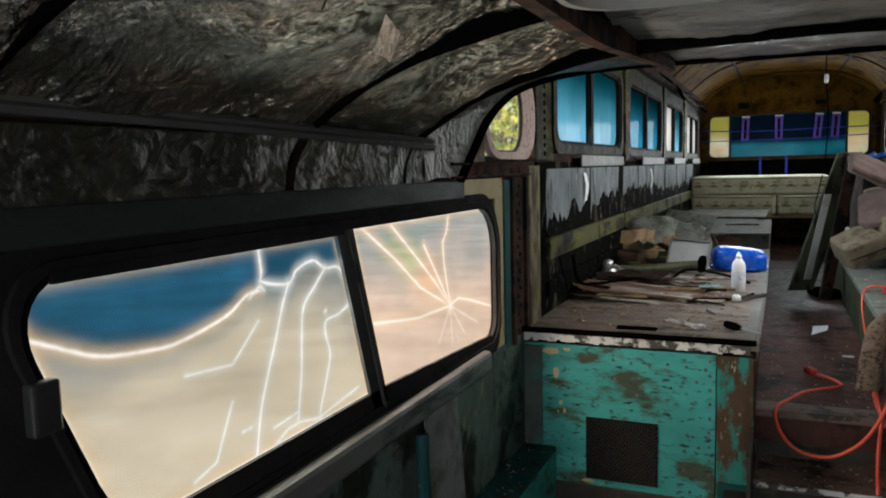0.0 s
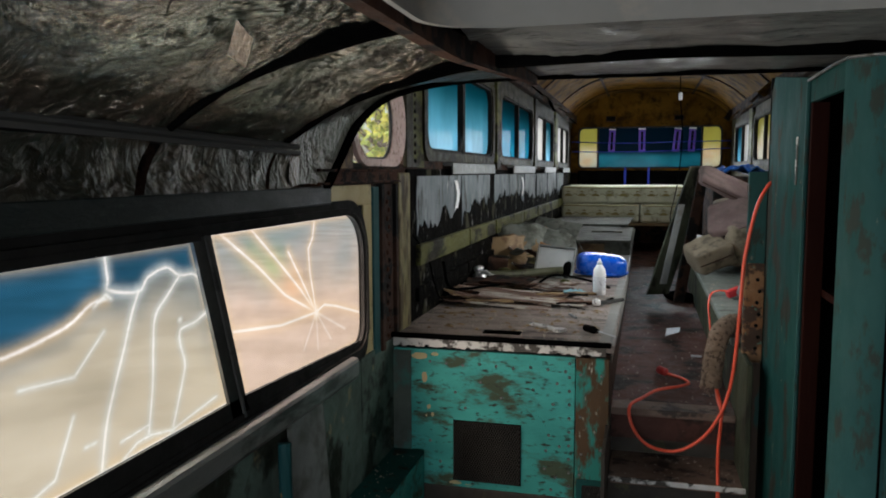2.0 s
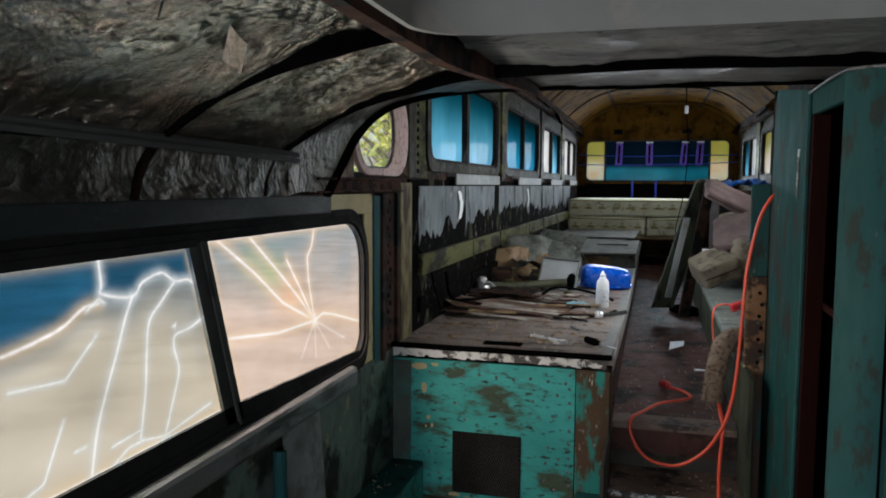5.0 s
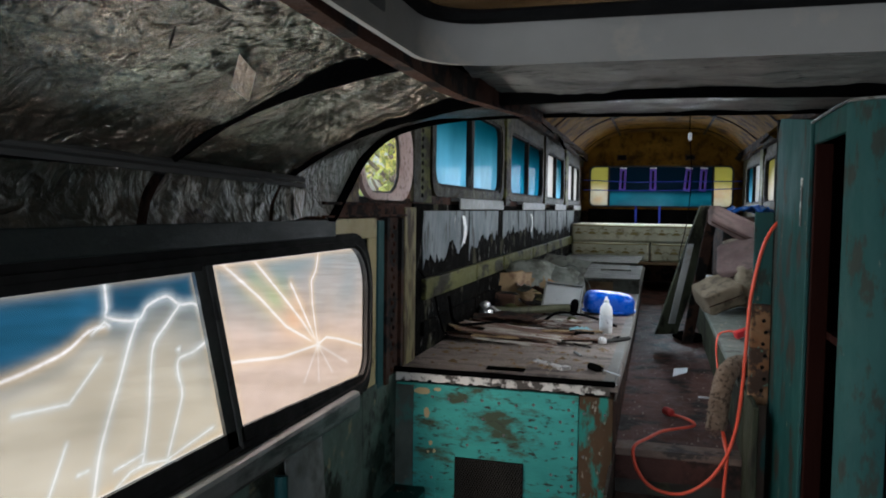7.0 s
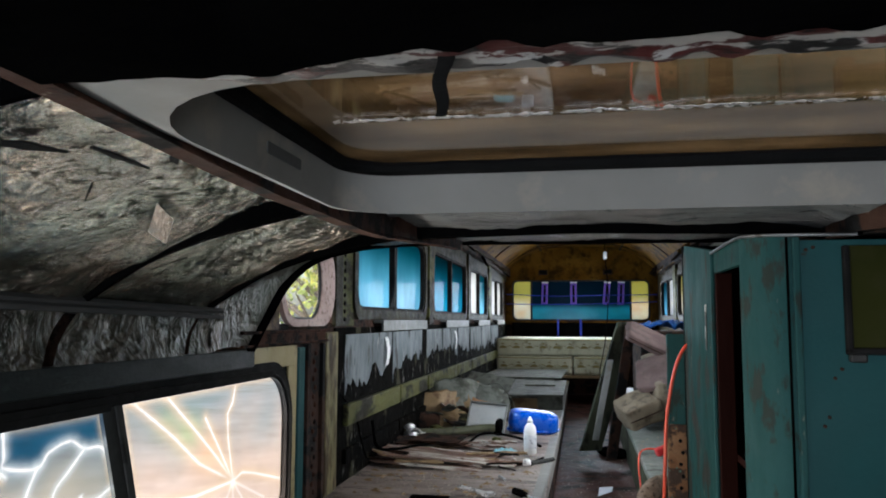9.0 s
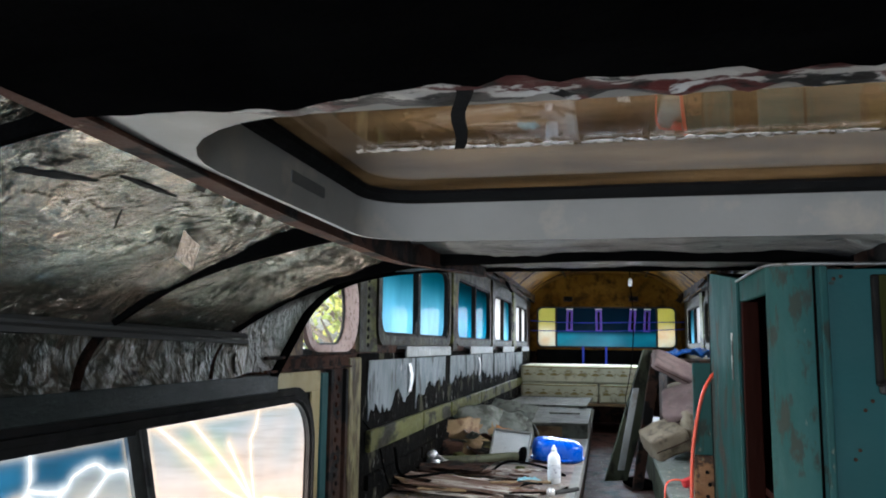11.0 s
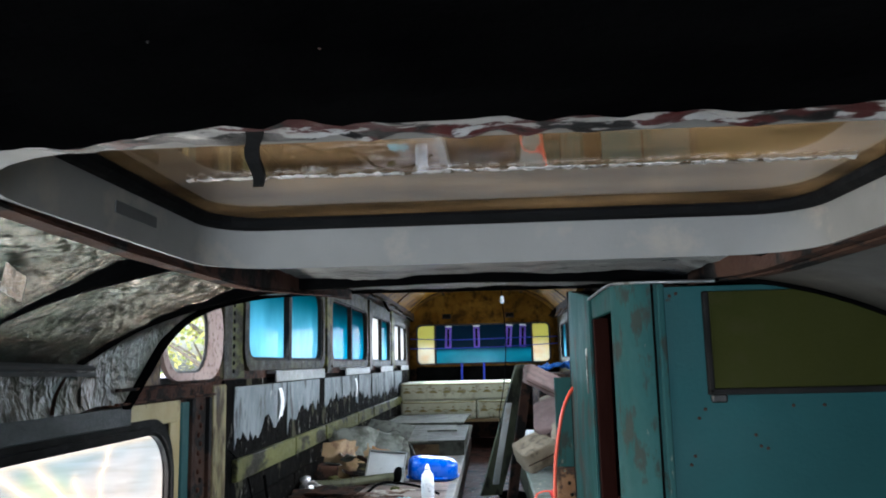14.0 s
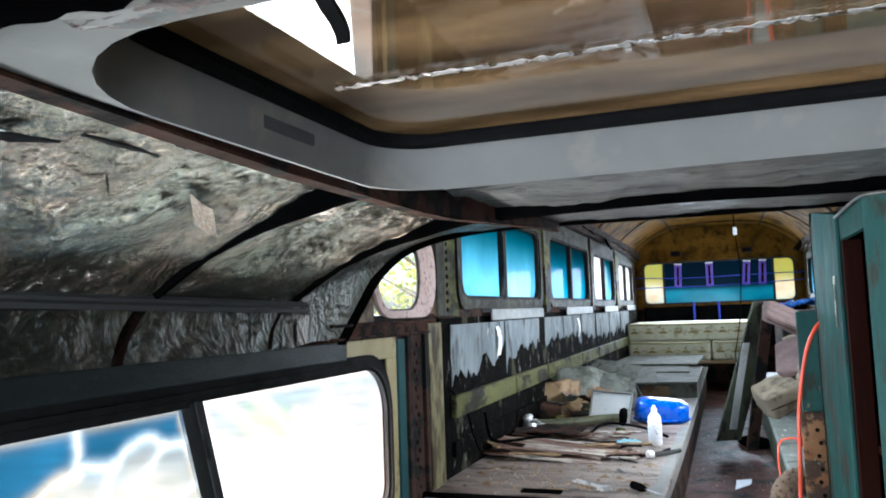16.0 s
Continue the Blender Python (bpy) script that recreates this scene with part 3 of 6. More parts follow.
def crease(p, size):
    """Crumpled foil: sharp folds at several sizes."""
    q = p + Vector((noise.noise(p * 0.7), noise.noise(p * 0.7 + Vector((9, 4, 2))), 0)) * 0.55
    s = 0.5 * noise.noise(p)
    for k, (a, f, h) in enumerate(FOLDS):
        t = (q.x * math.cos(a) + (q.y + 0.6 * q.z) * math.sin(a)) * f + 0.37 * k
        fade = min(1, max(0, 0.45 + 1.6 * noise.noise(q * 0.8 + Vector((k * 5.1, 0, k)))))
        s += h * fade * (abs(t % 1.0 - 0.5) * 4 - 1)
    return size * s


def roof_sheet(x0, x1, y0, y1, up, crinkle, n=60, m=40, slant=False, bulge=0.0):
    def f(u, v):
        x = x0 + (x1 - x0) * u
        z = arch_low(x) + up
        ye = min(y1, edge_y(z)) if slant else y1
        y = y0 + (ye - y0) * v
        p = Vector((x * 7, y * 5, z * 7))
        d = crease(p, crinkle)
        z += d + bulge * math.sin(math.pi * v) * math.sin(math.pi * min(1, u * 1.2))
        return (x, y, z)
    return grid(n, m, f)


roof = tagged(part("ceiling", grid(48, 80, lambda u, v: ((x := -0.93 + 2.14 * u), -1.67 + 4.0 * v, arch_low(x) + 0.25)), NEARBLACK),
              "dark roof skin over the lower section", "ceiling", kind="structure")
cut = bmesh.new()
cut.from_mesh(roof.data)
bmesh.ops.delete(cut, geom=[f for f in cut.faces if -0.24 < f.calc_center_median().x < 0.72 and -0.02 < f.calc_center_median().y < 0.74], context="FACES")
cut.to_mesh(roof.data)
cut.free()
bands = [(-0.7, 0.137), (0.143, 0.868), (0.892, 1.407)]
for k, (y0, y1) in enumerate(bands):
    foil = thing("foil_insulation", "crumpled silver foil insulation with torn slits between the roof ribs" if k == 1 else "crumpled silver foil insulation between the roof ribs", "insulation", "foil insulation panels")
    part("foil_sheet", roof_sheet(-0.855, -0.30, y0, y1, 0.022, 0.011, 120, 120 if k != 1 else 140, False, -0.014), FOIL, foil)
    if k != 1:
        continue
    # black plates give the darkness inside the foil's tears
    for xa, ya, xb, yb, w in ((-0.471, 0.185, -0.444, 0.281, 0.018), (-0.416, 0.286, -0.419, 0.408, 0.010), (-0.368, 0.378, -0.383, 0.415, 0.013), (-0.494, 0.40, -0.543, 0.454, 0.004)):
        def slit(u, v, xa=xa, ya=ya, xb=xb, yb=yb, w=w):
            x, y = xa + (xb - xa) * u, ya + (yb - ya) * u
            x += w * (v - 0.5) * (0.25 + 0.75 * math.sin(math.pi * min(1, 0.1 + u))) * (1 + 0.7 * noise.noise(Vector((u * 6, xa * 40, v))))
            return (x, y, arch_low(x) - 0.005)
        part("torn_slit", grid(14, 2, slit, (0, 0, 0.002)), VOID, foil, "dark torn slit")
    def flap(u, v):
        a, b = Vector((-0.506, 0.575, 0)).lerp(Vector((-0.590, 0.690, 0)), u), Vector((-0.518, 0.645, 0)).lerp(Vector((-0.594, 0.755, 0)), u)
        p = a.lerp(b, v)
        return (p.x, p.y, arch_low(p.x) - 0.002 - 0.012 * v + 0.004 * noise.noise(Vector((u * 7, v * 7, 3))))
    part("loose_flap", grid(16, 10, flap, (0, 0, 0.001)), FOILFLAP, foil, "loose flap of foil painted bright as window-lit")
tagged(part("foil_insulation", roof_sheet(-0.27, 0.69, 0.745, 1.405, 0.012, 0.006, 120, 70, False, -0.012), SHEETF),
       "crumpled silver foil insulation between the roof ribs", "insulation", "foil insulation panels")
END = [(-0.842, 1.645, 1.60), (-0.842, 1.77, 1.70), (-0.838, 1.88, 1.79), (-0.825, 2.0, 1.86), (-0.785, 2.08, 1.905), (-0.70, 2.15, 1.94), (-0.55, 2.17, 1.96), (-0.30, 2.18, 1.966)]
MIDA = [(-0.835, 1.405, 1.60), (-0.84, 1.415, 1.66), (-0.838, 1.42, 1.71)] + [(x, 1.435, arch_low(x) + 0.02) for x in (-0.82, -0.74, -0.65, -0.52, -0.30)]


def blend_sheet(a, b, n, m, crinkle, seed):
    la, lb = smooth_line(a, n), smooth_line(b, n)
    k = len(la) - 1
    def f(u, v):
        i = min(k, round(u * k))
        p = la[i].lerp(lb[i], v)
        q = Vector((p.x * 7, p.y * 6, p.z * 7 + seed))
        d = crease(q, crinkle)
        return p + Vector((0.5, 0, -0.8)) * d * (1 if i else 0) + Vector((0.2, 0, -0.9)) * -0.012 * math.sin(math.pi * v)
    return grid(k, m, f)


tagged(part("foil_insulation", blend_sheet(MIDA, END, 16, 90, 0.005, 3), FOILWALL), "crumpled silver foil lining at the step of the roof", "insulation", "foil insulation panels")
tagged(part("foil_insulation", blend_sheet([(x, 1.435, arch_low(x) + 0.012) for x in (-0.27, 0.05, 0.37, 0.69)], [(x, 2.18, 1.966) for x in (-0.27, 0.05, 0.37, 0.69)], 36, 60, 0.006, 9), SHEETF),
       "crumpled silver foil lining at the step of the roof", "insulation", "foil insulation panels")
# grey painted lining over the closet side, its dim lighting put into the colour
tagged(part("ceiling_panel", grid(20, 10, lambda u, v: ((x := 0.74 + 0.40 * u), -1.2 + 2.515 * v, 1.892 - 0.52 * max(0, x - 0.70) ** 2), (0, 0, 0.006)), PANELG, smooth=True),
       "curved grey-white painted ceiling panel beside the hatch", "ceiling panel", kind="structure")


def rib(y, x0, x1, w, drop, slant=False):
    def f(u, v):
        x = x0 + (x1 - x0) * u
        s = (v * 4) % 4
        k = min(1, max(0, (x + 0.70) / 0.22))
        z = arch_low(x) + (0.03 if v in (0.0, 0.25, 1.0) else 0.012 - (drop + 0.012) * k)
        yy, w_ = y, 0.005 + (w - 0.005) * k
        return (x, yy + (-w_ if v in (0.25, 0.5) else w_), z)
    return grid(40, 4, f)


for y, w, x1, drop in ((0.14, 0.005, -0.29, -0.004), (0.88, 0.016, 0.70, 0.007), (1.42, 0.018, 0.70, 0.008)):
    tagged(part("roof_rib", rib(y, -0.86, x1, w, drop), NEARBLACK), "black curved steel roof rib", "roof rib", "roof ribs", kind="structure")
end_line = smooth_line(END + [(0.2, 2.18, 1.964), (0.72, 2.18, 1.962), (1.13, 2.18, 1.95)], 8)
tagged(part("roof_rib", grid(len(end_line) - 1, 4, lambda u, v: end_line[round(u * (len(end_line) - 1))] + Vector((0.008, -0.012, -0.006) if v in (0.25, 0.5) else (0.012, 0.03, -0.008) if v == 0.75 else (-0.03, 0.02, 0.04))), NEARBLACK),
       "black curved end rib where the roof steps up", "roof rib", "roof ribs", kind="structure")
# unseen bulkhead from the lower roof to the upper one, added to block daylight
tagged(part("bulkhead", grid(4, 2, lambda u, v: (-0.93 + 2.14 * u, 2.21 + 0.30 * v, 1.985 + 0.75 * v), (0, 0.02, 0)), NEARBLACK),
       "unseen dark sloping bulkhead added to close the roof step against daylight", "wall", kind="structure")


def arch_up(x):
    u = abs(x - 0.14)
    return 2.66 - 0.03 * u - 0.32 * max(0, (u - 0.35) / 0.65) ** 2.1


tagged(part("ceiling", grid(40, 20, lambda u, v: ((x := -0.93 + 2.14 * u), 2.0 + 7.87 * v, arch_up(x)), (0, 0, 0.04)), YELLOW, smooth=True),
       "arched ceiling of yellowed varnished panels over the deck", "ceiling", kind="structure")
for y in (3.4, 4.9, 6.4, 7.9, 9.3):
    def f(u, v, y=y):
        x = -0.86 + 2.0 * u
        return (x, y + (-0.015 if v in (0.25, 0.5) else 0.015), arch_up(x) + (0.01 if v in (0.0, 0.25, 1.0) else -0.012))
    tagged(part("ceiling_batten", grid(30, 4, f), RUSTDK), "thin batten across the yellowed deck ceiling", "batten", "ceiling battens", kind="structure")
for x in (-0.38, 0.66):
    tagged(part("ceiling_batten", bx(x - 0.012, x + 0.012, 2.4, 9.8, arch_up(x) - 0.012, arch_up(x) + 0.01), RUSTDK), "dark batten along the yellowed deck ceiling", "batten", "ceiling battens", kind="structure")
# dark eaves
for sx, x0 in ((1, -0.86), (-1, 1.14)):
    b = bmesh.new()
    bx(min(x0, x0 + sx * 0.07), max(x0, x0 + sx * 0.07), 2.3, 9.8, 2.27, 2.38, 0.015, b)
    tagged(part("eave_trim", b, RUSTDK), "dark broken trim along the eave of the deck", "trim", kind="structure")

# roof beams along the bus
for x0, x1, lab in ((-0.308, -0.275, "rusty steel roof beam running along the bus"), (0.725, 0.762, "dark rusty roof beam beside the hatch")):
    b = grid(1, 24, lambda u, v: (x0 + (x1 - x0) * u + (0.04 * min(1, max(0, (0.45 + 1.5 - 3.66 * v) / 0.6)) if x0 < 0 else 0), (y := -1.5 + 3.66 * v), 1.866 + 0.075 * min(1, max(0, (y - 1.0) / 1.1))), (0, 0, 0.045))
    bm2 = grid(1, 24, lambda u, v: (x0 + 0.022 + (x1 - x0 - 0.006) * u + (0.04 * min(1, max(0, (0.45 + 1.5 - 3.66 * v) / 0.6)) if x0 < 0 else 0) - (0.012 if x0 < 0 else 0), (y := -1.5 + 3.66 * v), 1.860 + 0.075 * min(1, max(0, (y - 1.0) / 1.1))), (0, 0, 0.004))
    tmp = bpy.data.meshes.new("tmp")
    bm2.to_mesh(tmp)
    bm2.free()
    b.from_mesh(tmp)
    bpy.data.meshes.remove(tmp)
    tagged(part("roof_beam", b, RUST if x0 < 0 else RUSTDK), lab, "roof beam", "roof beams", kind="structure")

# ---- roof hatch ----
hatch = thing("roof_hatch", "grey-white framed roof hatch with brown board behind glass", "roof hatch")
UP = lambda a, b, d: (a, b, 1.868 + d)
outer_o = round_rect(-0.256, 0.722, -0.08, 0.738, 0.09, 8)
flange_o = round_rect(-0.24, 0.705, 0.025, 0.724, (0.11, 0.11, 0.17, 0.17), 8)
inner_o = round_rect(-0.236, 0.70, 0.05, 0.705, (0.085, 0.085, 0.13, 0.13), 8)
bm = bmesh.new()
levels = [(outer_o, 0.06), (outer_o, 0.0), (flange_o, -0.004), (inner_o, 0.066), (round_rect(-0.225, 0.69, 0.065, 0.70, (0.08, 0.08, 0.12, 0.12), 8), 0.072)]
rows_v = [[bm.verts.new(UP(a, b, d)) for a, b in o] for o, d in levels]
for r0, r1 in zip(rows_v, rows_v[1:]):
    for i in range(len(r0)):
        j = (i + 1) % len(r0)
        bm.faces.new((r0[i], r0[j], r1[j], r1[i]))
for r0 in rows_v:
    for i in range(len(r0)):
        bm.edges.get((r0[i], r0[(i + 1) % len(r0)])).smooth = False
part("hatch_frame", bm, HATCHW, hatch, "grey-white enamelled frame", smooth=True)
g = [UP(a, b, 0.066) for a, b in round_rect(-0.23, 0.695, 0.06, 0.692, (0.085, 0.085, 0.125, 0.125), 8)]
part("gasket", tube(g + g[:1], 0.0125, 8, n=1), VOID, hatch, "black rubber gasket")
glass_m, gt, gb = nodes_of("hatch_glass")
gb.inputs["Transmission Weight"].default_value, gb.inputs["Roughness"].default_value, gb.inputs["IOR"].default_value = 1.0, 0.02, 1.5
pane = part("pane", plate(round_rect(-0.235, 0.70, 0.06, 0.73, 0.085, 8), UP, 0.074, 0.080), glass_m, hatch)
pane.visible_shadow = False
part("backing_board", bx(-0.25, 0.72, 0.04, 0.76, 1.956, 1.962), AMBER, hatch, "brown board behind the glass")
def tape(u, v):
    x = -0.17 + 0.82 * u
    w = 0.009 + 0.010 * abs(noise.noise(Vector((x * 60, 1, 0))))
    return (x, 0.415 + 0.004 * noise.noise(Vector((x * 9, 0, 0))) + w * (v - 0.5), 1.9385 + 0.003 * noise.noise(Vector((x * 90, v * 3, 4))))


part("silver_tape", grid(240, 3, tape, (0, 0, 0.001)), surf("torn_silver_tape", (0.62, 0.60, 0.56), (0.80, 0.78, 0.75), 0.3, 0.5, c3=(0.12, 0.08, 0.04), wear=0.54, wscale=45, soft=0.03), hatch, "thin torn silver tape seam")
part("name_plate", plate(round_rect(-0.0075, 0.0075, 0.366, 0.478, 0.002, 2), lambda a, b, d: (-0.2375 - d, b, 1.899 + a), -0.0015, 0.0), PANELG, hatch, "small dull metal plate")
# flaking paint along the near rim
def flake(u, v):
    x = -0.13 + 0.78 * u
    e = 0.03 * noise.noise(Vector((x * 16, 3, 0))) + 0.02 * noise.noise(Vector((x * 45, 9, 0)))
    return (x, -0.06 + (0.072 + e * 0.6) * v, 1.8615 + 0.004 * noise.noise(Vector((x * 30, v * 5, 1))))
part("flaking_paint", grid(120, 8, flake), FLAKE, hatch, "flaking white over dark red paint on the rim")
part("loose_gasket_strip", grid(4, 10, lambda u, v: (0.046 + (0.012 - 0.004 * v) * u - 0.013 * v + 0.002 * math.sin(v * 9), -0.03 + 0.065 * v, 1.861 - 0.026 * v ** 1.3), (0, 0.003, 0.003)), VOID, hatch, "loose hanging black gasket strip")
# black roof lining ahead of the hatch, its unlit darkness put into the colour
def unlit(u, v):
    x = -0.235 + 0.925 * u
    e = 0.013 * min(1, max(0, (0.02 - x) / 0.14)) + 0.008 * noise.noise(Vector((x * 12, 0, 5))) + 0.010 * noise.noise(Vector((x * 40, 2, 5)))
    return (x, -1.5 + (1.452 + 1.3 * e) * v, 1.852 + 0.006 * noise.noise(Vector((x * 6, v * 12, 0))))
tagged(part("ceiling_panel", grid(90, 30, unlit, (0, 0, 0.012)), NEARBLACK), "unlit-black ragged ceiling panel before the hatch", "ceiling panel", kind="structure")

for x, y in ((0.053, -0.181), (0.127, -0.161)):
    tagged(part("screw", lathe([(0.0012, 0.006), (0.0011, 0.0), (0.0005, -0.0006)], Matrix.Translation((x, y, 1.852 + 0.006 * noise.noise(Vector((x * 6, (y + 1.5) / 1.452 * 12, 0))))), 8), RUSTDK), "small dull screw in the black ceiling panel", "screw", "ceiling screws")

# ---- left wall, lower section ----
def lining(name, y0, y1, z0, z1, mat, label, d=0.0, thick=0.012, bevel=0.003, kind="structure", cat="wall panel"):
    return tagged(part(name, bx(-0.86 + d, -0.86 + d + thick, y0, y1, z0, z1, bevel), mat), label, cat, kind=kind)


lining("wall_panel", -1.6, 1.95, 0.06, 1.00, LOWGREEN, "dark green-teal painted lower wall panel")
lining("wall_panel", 1.95, 2.42, 0.06, 1.00, LOWGREEN, "dark green-teal wall panel with flaking paint", 0.001)
lining("trim", -1.6, 1.70, 1.545, 1.60, TRIMG, "black painted trim over the lower window", 0.002, 0.018)
lining("wall_panel", -1.6, 0.13, 1.0, 1.545, RUSTDK, "dark rusty wall panel before the window")
lining("wall_panel", 2.005, 2.085, 1.0, 1.53, BEIGE, "stained cream panel beside the lower window", 0.0, 0.008)
lining("trim", 2.088, 2.148, 0.98, 1.59, TEALCL, "narrow teal strip beside the cream panel", 0.002)
lining("trim", 1.70, 2.085, 1.53, 1.60, BEIGE, "stained cream strip over the lower window", 0.001, 0.007)
for y0, y1 in ((-0.7, 0.785), (0.818, 1.30), (1.318, 1.44)):
    def f(u, v, y0=y0, y1=y1):
        y, z = y0 + (y1 - y0) * u, 1.60 + 0.105 * v
        p = Vector((y * 9, z * 12, 4))
        return (-0.832 + crease(Vector((y * 7, z * 9, 4)), 0.004) - 0.012 * math.sin(math.pi * v), y + 0.07 * (v - 0.5), z)
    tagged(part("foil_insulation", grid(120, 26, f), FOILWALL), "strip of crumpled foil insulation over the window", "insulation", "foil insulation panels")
RAILP = ((0.0, 0.028), (0.020, 0.026), (0.026, 0.018), (0.022, 0.012), (0.028, 0.006), (0.028, -0.004), (0.0, -0.006))
b = grid(40, 6, lambda u, v: (-0.858 + RAILP[round(v * 6)][0], -1.5 + 2.97 * u, 1.732 - 0.021 * (-1.5 + 2.97 * u) + RAILP[round(v * 6)][1] - 0.008), (-0.002, 0, 0))
tagged(part("wall_rail", b, ALU), "dull grey metal rail along the roof edge", "rail", kind="structure")
b = bx(-0.855, -0.812, -0.9, 1.85, 0.965, 1.036, 0.014)
tagged(part("window_sill", b, SILLM), "dull grey metal sill rail under the window", "window sill", kind="structure")

def SLANT(a, b, d):
    """The lower window's front end leans: its foot is farther back than its head."""
    return LEFT(a + 0.19 * (1.5 - b) / 0.45 * min(1, max(0, (1.15 - a) / 0.92)), b, d)


win = thing("window_1", "long two-pane sliding side window with cracked glass in black rubber", "window", kind="structure")
part("window_frame", ring([SLANT(a, b, 0)[1:] for a, b in round_rect(0.168, 1.990, 1.055, 1.503, (0.15, 0.11, 0.14, 0.07), 8)], [(a + (0.12 * max(0, min(1, (1.3 - b) / 0.3)) if a < 0.5 else 0), b) for a, b in round_rect(0.09, 2.028, 0.985, 1.552, (0.17, 0.14, 0.16, 0.09), 8)], LEFT, -0.012, 0.001), FRAMEBK, win, "black rubber frame")
part("window_frame", ring([SLANT(a, b, 0)[1:] for a, b in round_rect(0.152, 2.000, 1.042, 1.514, (0.16, 0.12, 0.14, 0.08), 8)], [SLANT(a, b, 0)[1:] for a, b in round_rect(0.137, 2.013, 1.026, 1.527, (0.17, 0.13, 0.15, 0.09), 8)], LEFT, -0.022, -0.012), FRAMEBK, win, "raised black bead")
part("glazing_bead", ring([SLANT(a, b, 0)[1:] for a, b in round_rect(0.172, 1.994, 1.053, 1.505, (0.15, 0.11, 0.14, 0.07), 10)], [(max(a, 0.12), b) for a, b in round_rect(0.12, 2.14, 1.0, 1.56, 0.02, 10)], LEFT, 0.0065, 0.0095), FRAMEBK, win, "black rubber glazing bead")
part("mullion", grid(1, 6, lambda u, v: (-0.852, 0.968 + 0.074 * u + 0.148 * (1 - v), 1.045 + 0.46 * v), (-0.009, 0, 0)), RUBBER, win, "slanted black centre bar")
part("mullion", grid(1, 6, lambda u, v: (-0.847, 1.012 + 0.010 * u + 0.148 * (1 - v), 1.045 + 0.46 * v), (-0.01, 0, 0)), ALU, win, "thin grey edge of the centre bar")
part("window_rail", bx(-0.854, -0.842, 0.24, 0.99, 1.494, 1.514, 0.003), FRAMEBK, win)
part("window_rail", grid(40, 1, lambda u, v: (-0.852, (y := 0.30 + 1.66 * u), 1.03 + v * (0.068 - 0.034 * min(1, max(0, (y - 1.17) / 0.74)) + (0.004 * noise.noise(Vector((y * 40, 0, 1))) if y > 1.16 else 0))), (-0.009, 0, 0)), FRAMEBK, win, "black lower track")
part("latch", bx(-0.85, -0.828, 0.188, 0.232, 1.30, 1.372, 0.005), RUBBER, win, "black window latch")

LONG_CRACKS = [  # width, then along and up
    (0.0070, [(0.192, 1.433), (0.290, 1.389), (0.340, 1.372), (0.419, 1.362), (0.488, 1.360), (0.606, 1.381), (0.666, 1.409), (0.707, 1.412)]),
    (0.0060, [(0.707, 1.502), (0.714, 1.449), (0.717, 1.427), (0.800, 1.412), (0.831, 1.436), (0.891, 1.448), (0.937, 1.426), (0.991, 1.421), (1.028, 1.387)]),
    (0.0062, [(0.800, 1.412), (0.777, 1.372), (0.750, 1.309), (0.721, 1.248), (0.692, 1.178), (0.674, 1.097)]),
    (0.0052, [(0.937, 1.426), (0.890, 1.389), (0.849, 1.354), (0.838, 1.289), (0.832, 1.219), (0.813, 1.123)]),
    (0.0050, [(1.056, 1.337), (0.988, 1.316), (0.935, 1.310), (0.929, 1.282), (0.944, 1.235), (0.931, 1.194), (0.891, 1.104)])]
FINE_CRACKS = [
    (0.0032, [(0.697, 1.354), (0.618, 1.290), (0.498, 1.300)]), (0.0032, [(0.611, 1.221), (0.562, 1.127), (0.505, 1.112)]),
    (0.0034, [(0.737, 1.100), (0.776, 1.116), (0.817, 1.118), (0.891, 1.104), (0.974, 1.115), (1.061, 1.126)]),
    (0.0028, [(0.731, 1.134), (0.819, 1.141)]), (0.0028, [(0.636, 1.157), (0.662, 1.157)]), (0.0030, [(0.675, 1.403), (0.707, 1.421), (0.720, 1.411)]),
    (0.0026, [(0.926, 1.330), (0.936, 1.333), (0.933, 1.326)])]
HUB = (1.624, 1.222)
RAYS = [[(1.090, 1.507), (1.273, 1.404), (1.421, 1.307)], [(1.243, 1.502), (1.408, 1.388), (1.517, 1.309)], [(1.447, 1.423), (1.537, 1.323)],
        [(1.625, 1.502), (1.608, 1.449), (1.577, 1.419), (1.585, 1.350)], [(1.140, 1.261), (1.397, 1.227)], [(2.028, 1.145), (1.777, 1.215), (1.684, 1.235)]]
FAINT_RAYS = [[(1.633, 1.107)], [(1.732, 1.117)], [(1.850, 1.126)], [(1.534, 1.126)]]


def seg_dist(P, a, b):
    a, b = np.array(a), np.array(b)
    d = b - a
    t = np.clip(((P - a) @ d) / (d @ d), 0, 1)
    return np.linalg.norm(P - (a + t[:, None] * d), axis=1)


def bar_y(z):
    """The slanted centre bar's place."""
    return 1.020 + 0.148 * (1.505 - z) / 0.46


